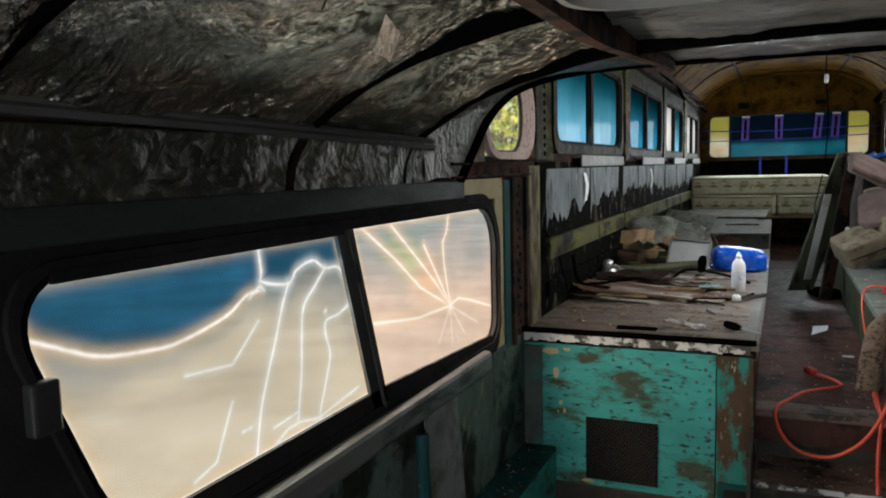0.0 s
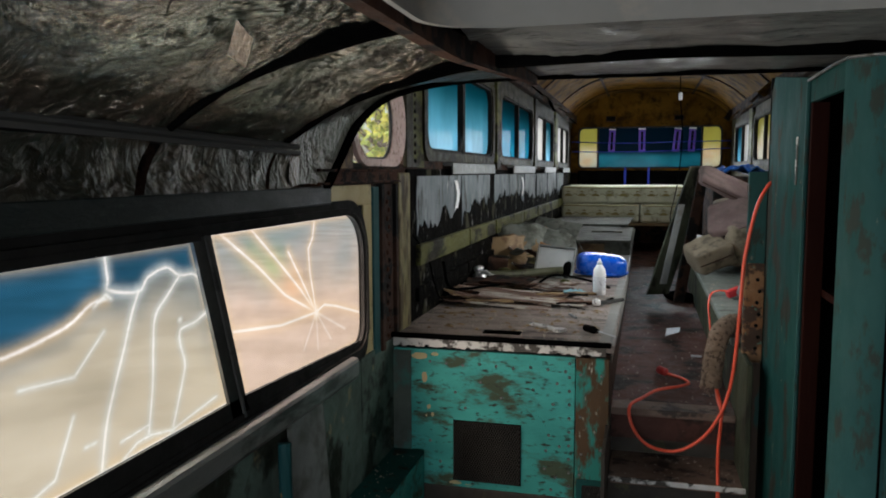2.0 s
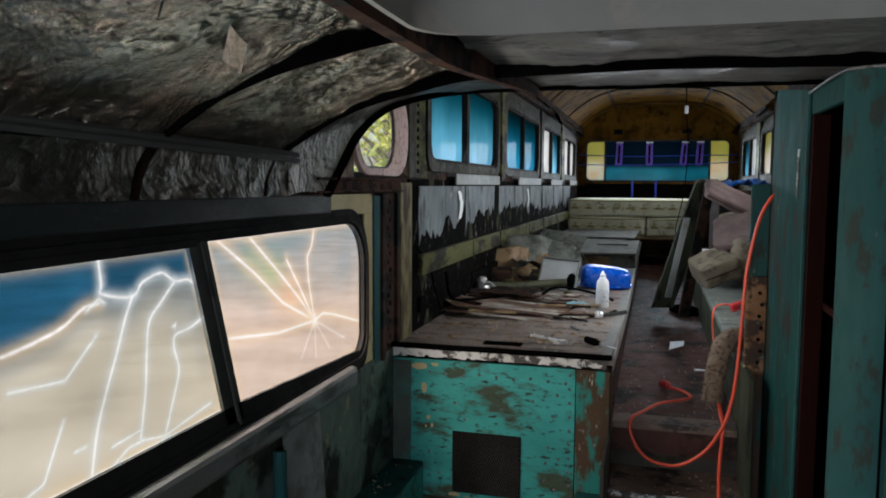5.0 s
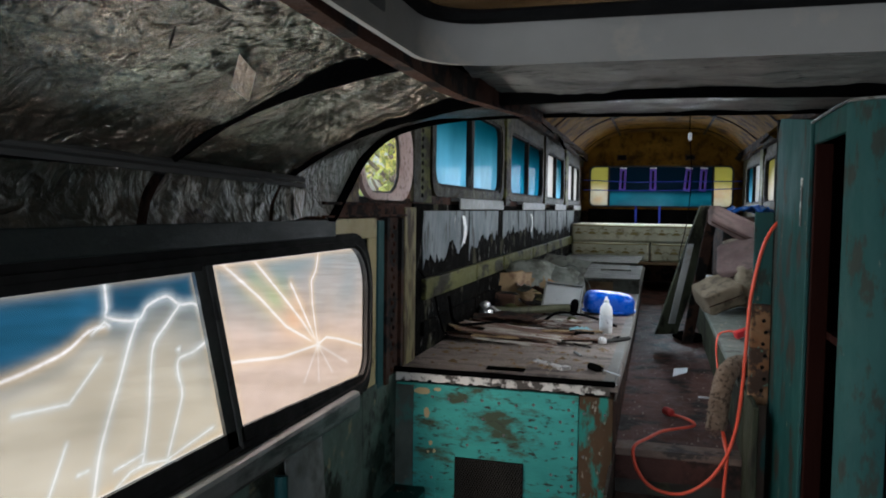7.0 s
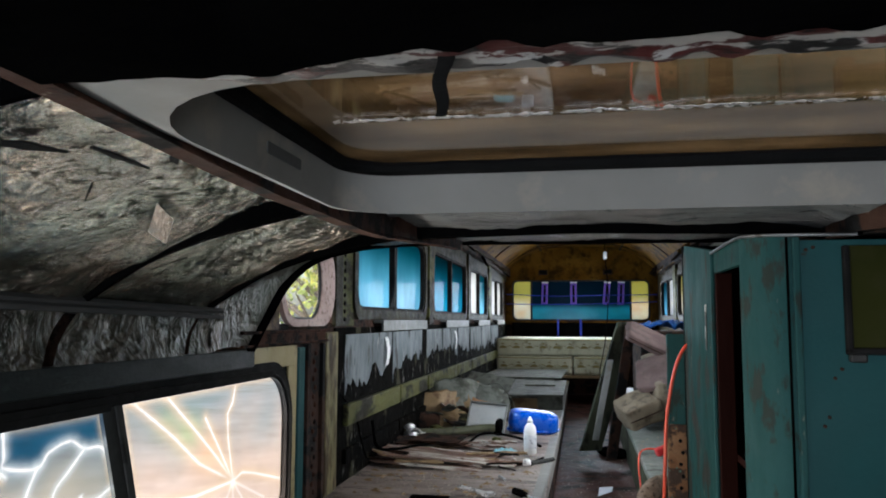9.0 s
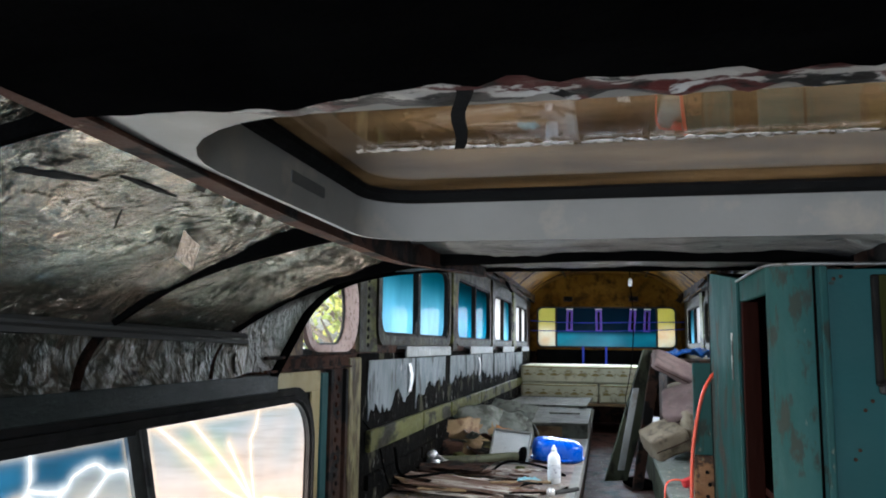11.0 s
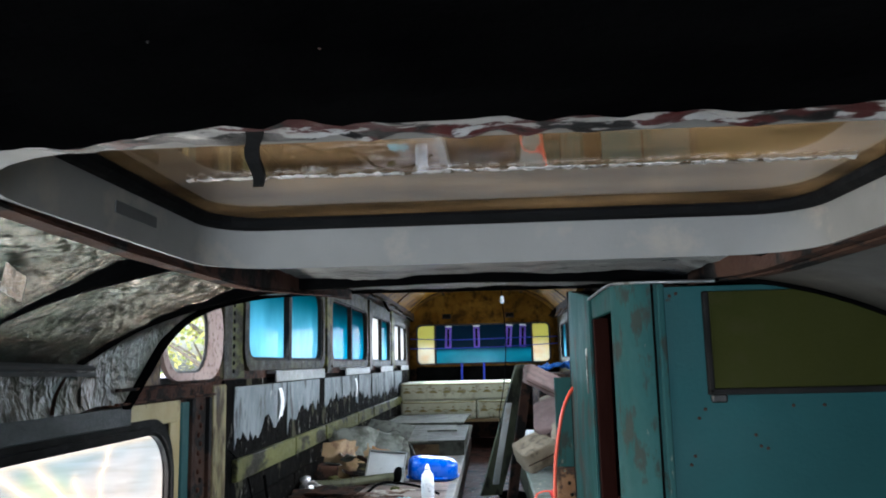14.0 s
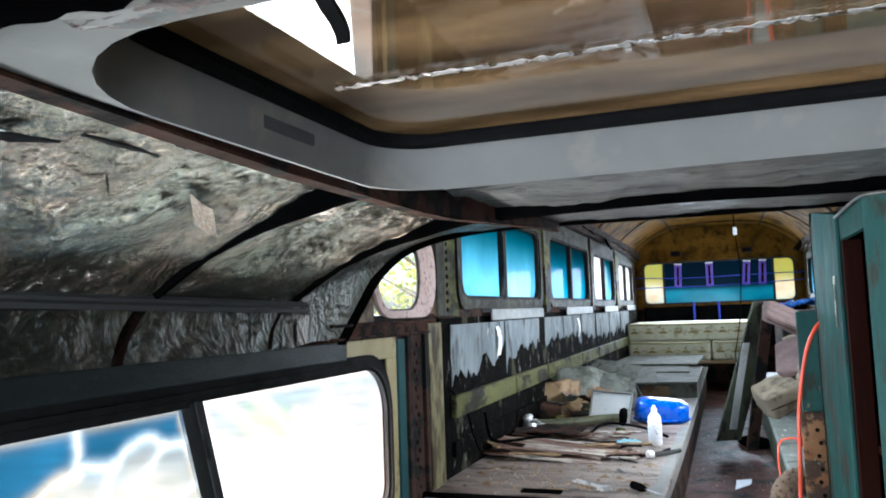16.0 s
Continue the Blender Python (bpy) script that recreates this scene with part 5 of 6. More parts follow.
# ---- closet ----
closet = thing("closet", "tall teal metal closet with an open dark doorway", "closet")
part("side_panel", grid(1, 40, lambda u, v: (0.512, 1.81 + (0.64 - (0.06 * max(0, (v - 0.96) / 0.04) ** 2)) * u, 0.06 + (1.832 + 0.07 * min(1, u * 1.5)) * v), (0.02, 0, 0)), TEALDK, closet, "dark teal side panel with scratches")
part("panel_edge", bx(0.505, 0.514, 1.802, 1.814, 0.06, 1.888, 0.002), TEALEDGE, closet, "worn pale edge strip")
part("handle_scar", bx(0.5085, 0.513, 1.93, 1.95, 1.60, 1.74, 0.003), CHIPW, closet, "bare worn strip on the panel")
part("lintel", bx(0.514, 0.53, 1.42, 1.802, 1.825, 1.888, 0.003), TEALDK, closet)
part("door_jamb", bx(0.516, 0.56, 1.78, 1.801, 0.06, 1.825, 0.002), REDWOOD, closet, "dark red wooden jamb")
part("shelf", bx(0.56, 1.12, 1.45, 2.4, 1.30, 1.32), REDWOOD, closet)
b = bmesh.new()
col = [(0.512 + 0.10 * (1 - math.cos(radians(a))), 1.43 - 0.10 * math.sin(radians(a))) for a in range(0, 91, 9)]
lo = [b.verts.new((x, y, 0.06)) for x, y in col]
hi = [b.verts.new((x, y, 1.884)) for x, y in col]
for i in range(len(col) - 1):
    b.faces.new((lo[i], lo[i + 1], hi[i + 1], hi[i]))
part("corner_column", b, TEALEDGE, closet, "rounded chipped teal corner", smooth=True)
# black sheet for the darkness behind the column
part("column_shade_back", bx(0.55, 0.62, 1.42, 1.44, 0.06, 1.88), VOID, closet)
part("corner_seam", bx(0.592, 0.597, 1.326, 1.345, 0.06, 1.88, 0.002), NEARBLACK, closet)
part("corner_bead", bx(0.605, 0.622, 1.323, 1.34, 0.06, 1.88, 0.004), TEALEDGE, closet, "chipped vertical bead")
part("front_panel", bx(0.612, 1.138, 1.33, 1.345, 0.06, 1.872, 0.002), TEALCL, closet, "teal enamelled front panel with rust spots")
part("top_trim", tube([(0.507, 1.80, 1.884), (0.507, 1.45, 1.888), (0.53, 1.36, 1.886), (0.60, 1.320, 1.883), (0.72, 1.318, 1.882), (0.74, 1.318, 1.883)], 0.004, 8), STEEL, closet, "grey metal top bead")
part("top_seal", tube([(x, 1.312, 1.887 - 0.52 * (x - 0.70) ** 2) for x in (0.74, 0.85, 0.95, 1.04, 1.13)], 0.006, 8), NEARBLACK, closet, "black seal under the ceiling panel")
part("blind", bx(0.722, 1.136, 1.318, 1.33, 1.632, 1.858, 0.003), OLIVEBL, closet, "dark olive blind over an opening")
b = bx(0.708, 0.722, 1.312, 1.33, 1.62, 1.858, 0.004)
bx(0.708, 1.136, 1.312, 1.33, 1.617, 1.632, 0.004, b)
part("blind_frame", b, FRAMEBK, closet, "black rubber edge")
part("catch", bx(0.712, 0.748, 1.307, 1.325, 1.60, 1.62, 0.005), RUBBER, closet, "small black catch")
bolt = part("bolt", lathe([(0.004, 0), (0.004, 0.003), (0.002, 0.004)], Matrix.Rotation(radians(90), 4, "X"), 8), RUSTDK, closet)
bolt.location = (0.635, 1.33, 1.85)
for x, z in ((0.65, 1.87), (0.70, 1.585), (0.685, 1.565), (0.81, 1.525), (0.82, 1.50), (0.835, 1.495), (0.67, 1.48), (0.66, 1.46), (0.97, 1.59), (0.90, 1.59)):
    o = bolt.copy()
    scene.collection.objects.link(o)
    o.parent = closet
    o.location = (x, 1.33, min(z, 1.855))
# black back and lining paint the closet's inner darkness; back also blocks daylight
part("rear_shade_panel", bx(0.51, 1.138, 2.44, 2.455, 0.06, 1.965), VOID, closet)
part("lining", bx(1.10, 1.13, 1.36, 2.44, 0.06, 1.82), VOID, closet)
# rusty plank and board behind the closet
tagged(part("closet_post", bx(0.447, 0.53, 2.46, 2.485, 0.06, 0.94, 0.004), surf("brown_post", (0.06, 0.038, 0.026), (0.10, 0.065, 0.045), 0.7, c3=(0.03, 0.10, 0.09), wear=0.62, stretch=(1, 1, 0.3))), "dark brown board at the end of the bench", "board")
tagged(part("wall_board", bx(0.45, 0.53, 2.47, 2.49, 1.29, 1.64, 0.004), TEALEDGE), "teal board with rust-worn speckles behind the closet", "board")
plank = thing("rusty_plank", "rusty metal plank with a row of holes", "plank")
part("plank_body", bx(0.442, 0.53, 2.445, 2.462, 0.945, 1.31, 0.008), surf("flaking_rust", (0.20, 0.09, 0.035), (0.32, 0.19, 0.10), 0.8, c3=(0.05, 0.028, 0.018), wear=0.52, wscale=16, c4=(0.10, 0.24, 0.20), wear4=0.66, bump=0.6), plank)
for k in range(7):
    part("hole", lathe([(0.007, 0), (0.007, 0.003)], Matrix.Translation((0.488 + 0.008 * (k % 2), 2.445, 1.0 + 0.042 * k)) @ Matrix.Rotation(radians(90), 4, "X"), 10), VOID, plank)


def soft_box(sx, sy, sz, m, seed, lump=0.05, n=16, power=0.28):
    """A stuffed cushion-like body with a lumpy skin."""
    def f(u, v):
        a, e = 2 * math.pi * u, math.pi * (v - 0.5)
        sg = lambda q, k: math.copysign(abs(q) ** k, q)
        p = Vector((sg(math.cos(e), power) * sg(math.cos(a), power), sg(math.cos(e), power) * sg(math.sin(a), power), sg(math.sin(e), power)))
        p *= 1 + lump * noise.noise(p * 1.7 + Vector((seed, 0, seed * 2))) + 0.25 * lump * noise.noise(p * 5 + Vector((0, seed, 1)))
        return m @ Vector((p.x * sx / 2, p.y * sy / 2, p.z * sz / 2))
    bm = grid(n * 2, n, f)
    bmesh.ops.remove_doubles(bm, verts=bm.verts[:], dist=1e-5)
    return bm


# ---- rear of the deck ----
matt = thing("mattress_sofa", "cream patterned sofa bed with two cushion layers", "sofa")
for name, x0, x1, z0, z1 in (("top_cushion", -0.84, 0.56, 1.275, 1.475), ("lower_cushion", -0.84, 0.04, 1.06, 1.27), ("lower_cushion", 0.05, 0.56, 1.06, 1.27)):
    c = part(name, bx(x0, x1, 8.45, 9.45, z0, z1, 0.03, seg=3), FABRIC, matt, "cream ticking with olive motifs")
    part("piping", tube([(x0 + 0.02, 8.452, z1 - 0.018), ((x0 + x1) / 2, 8.446, z1 - 0.022), (x1 - 0.02, 8.452, z1 - 0.018)], 0.006, 6), MOTIF, c)
    b = bmesh.new()
    nmot = max(2, int((x1 - x0) / 0.155))
    for k in range(nmot):
        cx, cz = x0 + (x1 - x0) * (k + 0.5) / nmot, z0 + 0.085
        for rr, dz in ((0.042, 0.0), (0.020, 0.045)):
            vs = [b.verts.new((cx + rr * math.cos(math.pi * q / 8), 8.4435, cz + dz + rr * 0.75 * math.sin(math.pi * q / 8))) for q in range(9)]
            b.faces.new(vs)
        if k:
            tube([(cx - (x1 - x0) / nmot + 0.04, 8.4445, cz + 0.005), (cx - 0.5 * (x1 - x0) / nmot, 8.4445, cz + 0.03), (cx - 0.04, 8.4445, cz + 0.005)], 0.003, 4, b, 4)
    part("woven_motif", b, MOTIF, c)
part("base_board", bx(-0.85, 0.58, 8.44, 9.5, 1.025, 1.055, 0.004), WOODTAN, matt, "light wooden base board")
# black sheet painting the shade under the sofa
part("underbed_shade", bx(-0.85, -0.03, 8.5, 8.52, 0.72, 1.025), VOID, matt)
tagged(part("rear_shelf", bx(-0.75, 1.05, 9.55, 9.78, 1.46, 1.655, 0.02), NEARBLACK), "black shelf below the rear window", "shelf")
for x in (-0.15, 0.14):
    tagged(part("strap", bx(x - 0.012, x + 0.012, 9.53, 9.545, 1.46, 1.70, 0.002), BLUEROPE), "blue strap hanging below the rear window", "strap", "blue straps")
# bars added inside the glass for purple-fringed upright shapes beyond it
for x, tilt in ((-0.33, 2), (0.05, 0), (0.48, 5), (0.665, 3)):
    bar = thing("fringed_bar", "purple bar added for a fringed shape beyond the rear window", "hanging bar", "bars in the rear window")
    m = Matrix.Translation((x, 9.745, 2.04)) @ Matrix.Rotation(radians(tilt), 4, "Y")
    part("bar_body", bx(-0.042, 0.042, -0.01, 0.01, -0.15, 0.14, 0.006, m=m), PURPLE, bar)
    part("bar_core", bx(-0.014, 0.014, -0.014, -0.009, -0.12, 0.11, 0.002, m=m), VOID, bar)
    part("bar_clip", bx(-0.044, 0.044, -0.012, 0.012, 0.135, 0.155, 0.004, m=m), BOTTLE, bar, "pale fringe end")
for z0, z1 in ((1.90, 1.93), (2.03, 2.02)):
    tagged(part("rope", tube([(-0.84, 9.70, z0), (-0.2, 9.69, (z0 + z1) / 2 - 0.02), (0.5, 9.69, (z0 + z1) / 2 - 0.01), (1.12, 9.70, z1)], 0.006, 6), BLUEROPE), "thin blue rope across the rear window", "rope", "blue ropes")
for x in (-0.35, 0.50):
    vent = thing("wall_vent", "small dark vent on the yellowed rear wall", "vent", "rear wall vents")
    part("vent_frame", bx(x - 0.06, x + 0.06, 9.775, 9.799, 2.29, 2.36, 0.006), RUSTDK, vent)
    part("vent_slot", bx(x - 0.045, x + 0.045, 9.77, 9.776, 2.305, 2.345, 0.002), VOID, vent)
# dark sheet standing in for the shaded void below the rear window
tagged(part("wall_panel", bx(-0.85, 1.13, 9.775, 9.797, 0.72, 1.63, 0.003), RUSTDK), "dark panel painting the shade on the rear wall below the window", "wall panel", kind="structure")

# hanging cable with a pale plug
cable = thing("hanging_cable", "thin dark cable with a pale plug hanging from the ceiling", "cable")
part("wire", tube([(0.315, 5.0, 2.64), (0.31, 5.0, 2.2), (0.33, 5.0, 1.9), (0.315, 5.0, 1.62), (0.29, 5.0, 1.46), (0.265, 5.0, 1.33), (0.285, 5.0, 1.26)], 0.0035, 6), NEARBLACK, cable)
part("plug", bx(0.300, 0.325, 4.99, 5.015, 2.12, 2.175, 0.008), BOTTLE, cable, "pale plastic plug")

# boxes and boards on the rear half of the platform
crate = thing("storage_box", "low grey storage box on the platform", "box")
part("box_body", bx(-0.60, -0.005, 5.5, 6.9, 1.0, 1.10, 0.006), GREYCARD, crate)
part("lid", bx(-0.62, 0.0, 5.47, 6.93, 1.10, 1.118, 0.004), surf("grey_lid", (0.085, 0.09, 0.078), (0.13, 0.132, 0.115), 0.75, c3=(0.06, 0.055, 0.045), wear=0.58, wscale=7, soft=0.12, spec=0.12), crate)
part("front_panel", bx(-0.40, -0.20, 5.492, 5.5, 1.01, 1.085, 0.002), WOODTAN, crate, "brown patch on the front")
for x0, x1, y0, y1, z, a, mt in ((-0.83, -0.12, 6.2, 7.5, 1.122, 3, GREYCARD), (-0.80, -0.03, 6.8, 8.0, 1.142, -2, GREYCARD), (-0.84, -0.30, 5.2, 6.1, 1.13, 5, GREYCARD)):
    m = Matrix.Translation(((x0 + x1) / 2, (y0 + y1) / 2, z)) @ Matrix.Rotation(radians(a), 4, "Z")
    w, h = (x1 - x0) / 2, (y1 - y0) / 2
    tagged(part("board", bx(-w, w, -h, h, -0.008, 0.008, 0.003, m=m), mt), "flat dusty grey board lying on the platform", "board", "loose flat boards")

# leaning boards beside the bench
def leaning(name, p, q, wdir, w, t, mat, label):
    """A board with its foot at p and its head at q."""
    p, q, wd = Vector(p), Vector(q), Vector(wdir).normalized() * w
    n = (q - p).cross(wd).normalized() * t
    return tagged(part(name, grid(3, 12, lambda u, v: p + (q - p) * v + wd * (u - 0.5) + n * 0.3 * math.sin(v * 3), n), mat), label, "board", "leaning boards")


leaning("leaning_board", (0.195, 4.9, 0.80), (0.475, 5.15, 1.68), (1.0, 0.4, 0), 0.15, 0.03, DKBOARD, "dark green board leaning against the heap of cushions")
leaning("leaning_board", (0.225, 4.72, 0.90), (0.335, 4.88, 1.42), (1.0, 0.3, 0), 0.042, 0.012, WHITEM, "narrow pale metal panel leaning beside the bench")
leaning("leaning_board", (0.33, 4.8, 0.76), (0.49, 5.1, 1.64), (1.0, 0.3, 0), 0.07, 0.025, RUSTDK, "dark brown board leaning beside the cushions")


def cushion(x, y, z, sx, sy, sz, rx, ry, rz, mat, label, seed):
    c = thing("cushion", label, "cushion", "heap of cushions")
    m = pose(x, y, z, rx, ry, rz)
    part("cushion_body", soft_box(sx, sy, sz, m, seed, 0.14, 18, 0.24), mat, c, smooth=True)
    pts = [m @ Vector((sx * 0.47 * math.cos(a), sy * 0.47 * math.sin(a), 0)) for a in [k * math.pi / 8 for k in range(17)]]
    part("seam", tube([m @ Vector((-sx * 0.46, -sy * 0.49, 0)), m @ Vector((0, -sy * 0.505, 0.0)), m @ Vector((sx * 0.46, -sy * 0.49, 0))], 0.004, 5), RUSTDK, c)


cushion(0.63, 5.0, 1.545, 0.38, 0.34, 0.06, 20, 26, 4, PINKISH, "faded pink upholstered seat back on the heap", 1)
cushion(0.63, 4.76, 1.33, 0.26, 0.34, 0.10, 34, -14, -14, PINKISH, "faded pink seat cushion on the heap", 2)
cushion(0.495, 4.6, 1.12, 0.24, 0.26, 0.15, 14, -22, 14, TANCUSH, "dirty tan foam cushion on the bench", 3)
cushion(0.78, 4.85, 1.16, 0.44, 0.55, 0.26, 0, 4, 8, TANCUSH, "dirty tan seat cushion on the bench", 4)
cushion(0.80, 5.3, 1.36, 0.44, 0.5, 0.2, 0, -6, 0, TANCUSH, "dirty tan seat cushion on the heap", 5)
tarp = grid(30, 20, lambda u, v: (0.62 + 0.42 * u, 6.0 + 0.5 * v, 1.62 + 0.06 * noise.noise(Vector((u * 7, v * 7, 3))) + 0.05 * math.sin(3 * u)), (0, 0, -0.01))
tagged(part("tarp", tarp, surf("blue_tarp", (0.01, 0.06, 0.30), (0.02, 0.16, 0.50), 0.4)), "crumpled bright blue tarp on the heap", "tarp")
tagged(part("heap_box", bx(0.60, 1.10, 5.7, 6.7, 1.0, 1.60, 0.02), RUSTDK), "dark box under the blue tarp", "box")

# ---- things on the platform ----
Z = 1.012
bot = thing("bottle", "white plastic bottle with a pale label", "bottle")
part("bottle_body", lathe([(0.028, 0.0), (0.032, 0.004), (0.032, 0.115), (0.029, 0.135), (0.016, 0.152), (0.013, 0.158)], Matrix.Translation((-0.125, 3.46, Z))), BOTTLE, bot, smooth=True)
part("cap", lathe([(0.0135, 0.156), (0.0135, 0.172), (0.008, 0.176), (0.005, 0.188)], Matrix.Translation((-0.125, 3.46, Z)), 16), BOTTLE, bot, "white nozzle cap", smooth=True)
part("paper_label", lathe([(0.0325, 0.03), (0.0328, 0.031), (0.0328, 0.095), (0.0325, 0.096)], Matrix.Translation((-0.125, 3.46, Z))), LABELW, bot, "pale printed label", smooth=True)
tub = thing("plastic_tub", "bright blue plastic tub lying upside down", "tub")
part("tub_body", soft_box(0.30, 0.26, 0.13, pose(-0.155, 4.22, Z + 0.066, 0, 6, 6), 4, 0.03, 16, 0.5), BLUEP, tub, smooth=True)
part("rim", tube([(-0.155 + 0.155 * math.cos(a), 4.22 + 0.13 * math.sin(a), Z + 0.02) for a in [k * math.pi / 10 for k in range(21)]], 0.008, 6), BLUEP, tub)
tray = thing("metal_tray", "shallow grey metal tray leaning on the clutter", "tray")
m = pose(-0.42, 4.07, Z + 0.088, 58, 4, -4)
part("tray_base", bx(-0.11, 0.11, -0.10, 0.10, -0.004, 0.004, 0.002, m=m), TRAYG, tray)
for x0, x1, y0, y1 in ((-0.115, -0.105, -0.105, 0.105), (0.105, 0.115, -0.105, 0.105), (-0.115, 0.115, -0.105, -0.095), (-0.115, 0.115, 0.095, 0.105)):
    part("tray_rim", bx(x0, x1, y0, y1, -0.004, 0.018, 0.002, m=m), WHITEM, tray)
tagged(part("pipe", tube([(-0.84, 3.72, Z + 0.05), (-0.65, 3.80, Z + 0.045), (-0.45, 3.90, Z + 0.055), (-0.36, 3.93, Z + 0.06)], 0.024, 10), surf("dark_olive_metal", (0.05, 0.055, 0.03), (0.09, 0.095, 0.05), 0.5, 0.2, c3=(0.03, 0.025, 0.02), wear=0.58)), "dark olive metal pipe across the clutter", "pipe")
tagged(part("pipe_end", soft_box(0.05, 0.05, 0.10, pose(-0.335, 3.93, Z + 0.065, 0, 10, 0), 2, 0.05, 8, 0.8), NEARBLACK, smooth=True), "round black knob at the pipe end", "knob")
tagged(part("hose", tube([(-0.83, 3.0, 1.22), (-0.80, 3.0, 1.10), (-0.74, 3.15, 1.07), (-0.62, 3.42, 1.055), (-0.46, 3.45, 1.055), (-0.40, 3.6, 1.08), (-0.33, 3.72, 1.07), (-0.2, 3.78, 1.04), (-0.08, 3.60, 1.03)], 0.007, 7), NEARBLACK), "thin black hose lying over the boards", "hose")
tagged(part("hose", tube([(-0.30, 3.05, 1.03), (-0.18, 3.12, 1.025), (-0.1, 3.2, 1.02), (-0.05, 3.3, 1.025)], 0.005, 6), NEARBLACK), "thin black cable on the counter", "cable")
fit_ = thing("tap_fitting", "cluster of chrome tap fittings", "tap")
part("tap_body", lathe([(0.035, 0), (0.04, 0.02), (0.022, 0.03), (0.02, 0.06), (0.03, 0.07), (0.012, 0.085)], Matrix.Translation((-0.80, 3.70, Z + 0.03)) @ Matrix.Rotation(0.5, 4, "X"), 14), CHROME, fit_, smooth=True)
part("spout", tube([(-0.80, 3.68, Z + 0.06), (-0.76, 3.66, Z + 0.075), (-0.72, 3.65, Z + 0.05)], 0.011, 8), CHROME, fit_, smooth=True)
part("knob", lathe([(0.02, 0), (0.026, 0.01), (0.015, 0.03)], Matrix.Translation((-0.74, 3.74, Z + 0.02)), 10), CHROME, fit_, smooth=True)


def ragged(cx, cy, z, w, h, rz, rx, ry, mat, label, seed, name="veneer_board", t=0.006, group="broken boards"):
    m = pose(cx, cy, z, rx, ry, rz)
    def f(u, v):
        e = 0.10 * noise.noise(Vector((v * 4, seed, 0))) + 0.05 * noise.noise(Vector((v * 13, seed, 2)))
        e2 = 0.10 * noise.noise(Vector((u * 4, seed, 7))) + 0.06 * noise.noise(Vector((u * 15, seed, 9)))
        return m @ Vector(((u - 0.5) * w * (1 + e), (v - 0.5) * h * (1 + e2), 0.008 * noise.noise(Vector((u * 3, v * 3, seed)))))
    return tagged(part(name, grid(24, 14, f, (0, 0, -t)), mat), label, "board", group)


ragged(-0.50, 3.18, 1.045, 0.62, 0.30, 6, 0, 4, VENEER, "delaminated brown veneer board on the counter", 1)
ragged(-0.58, 3.02, 1.028, 0.52, 0.10, -4, 0, 3, VENEER, "narrow splintered veneer strip", 2)
ragged(-0.74, 3.10, 1.05, 0.20, 0.12, 40, 6, 12, WOODTAN, "broken light brown wood scrap", 3)
ragged(-0.66, 3.52, 1.055, 0.34, 0.26, 10, 0, 2, RUSTDK, "dark brown board scrap", 4)
ragged(-0.60, 3.48, 1.075, 0.26, 0.20, -8, 2, 0, RUSTDK, "dark brown board scrap", 5)
ragged(-0.66, 4.62, 1.18, 0.30, 0.24, 25, 46, 0, WOODTAN, "tan curved board propped on the heap", 6)
ragged(-0.52, 4.75, 1.21, 0.34, 0.30, -18, 40, 8, GREYCARD, "grey-green card sheet on the heap", 7)
ragged(-0.64, 4.38, 1.12, 0.22, 0.18, 30, 48, -10, WOODTAN, "tan wooden block face on the heap", 8)
ragged(-0.52, 4.45, 1.15, 0.20, 0.08, -20, 30, 10, surf("orange_wood", (0.32, 0.15, 0.05), (0.42, 0.22, 0.08), 0.6), "orange-brown wooden slat on the heap", 9)
ragged(-0.45, 4.55, 1.13, 0.25, 0.3, 12, 25, 0, GREYCARD, "grey card sheet on the heap", 10)
ragged(-0.72, 4.95, 1.10, 0.3, 0.4, 0, 12, 0, OLIVE, "olive board on the heap", 11)
tagged(part("block", bx(-0.09, 0.09, -0.08, 0.08, -0.05, 0.05, 0.012, m=pose(-0.63, 4.40, 1.07, 8, 0, 32)), WOODTAN), "tan wooden block in the heap", "block")
tagged(part("block", bx(-0.07, 0.07, -0.1, 0.1, -0.05, 0.05, 0.02, m=pose(-0.80, 4.2, 1.065, 0, 6, 10)), RUSTDK), "dark lump of scrap in the heap", "scrap")
tagged(part("block", bx(-0.12, 0.12, -0.1, 0.1, -0.05, 0.05, 0.02, m=pose(-0.48, 4.62, 1.065, 0, 0, -10)), OLIVE), "olive box in the heap", "box")
for k in range(9):
    s = rnd.uniform(0.03, 0.08)
    tagged(part("scrap", soft_box(s * 2, s, s * 0.7, pose(rnd.uniform(-0.82, -0.3), rnd.uniform(3.75, 4.7), Z + s * 0.36, 0, 0, rnd.uniform(0, 180)), k, 0.3, 8, 0.7), rnd.choice((RUSTDK, GREYCARD, OLIVE, NEARBLACK))), "small lump of scrap among the clutter", "scrap", "scraps on the platform")
for k in range(16):
    ragged(rnd.uniform(-0.78, -0.52), rnd.uniform(4.0, 4.9), 1.04 + rnd.uniform(0.0, 0.12), rnd.uniform(0.08, 0.24), rnd.uniform(0.05, 0.16), rnd.uniform(0, 180), rnd.uniform(-10, 45), rnd.uniform(-25, 25),
           (WOODTAN, GREYCARD, OLIVE, RUSTDK, TRAYG, VENEER)[k % 6], "broken scrap of board in the heap on the platform", 20 + k)
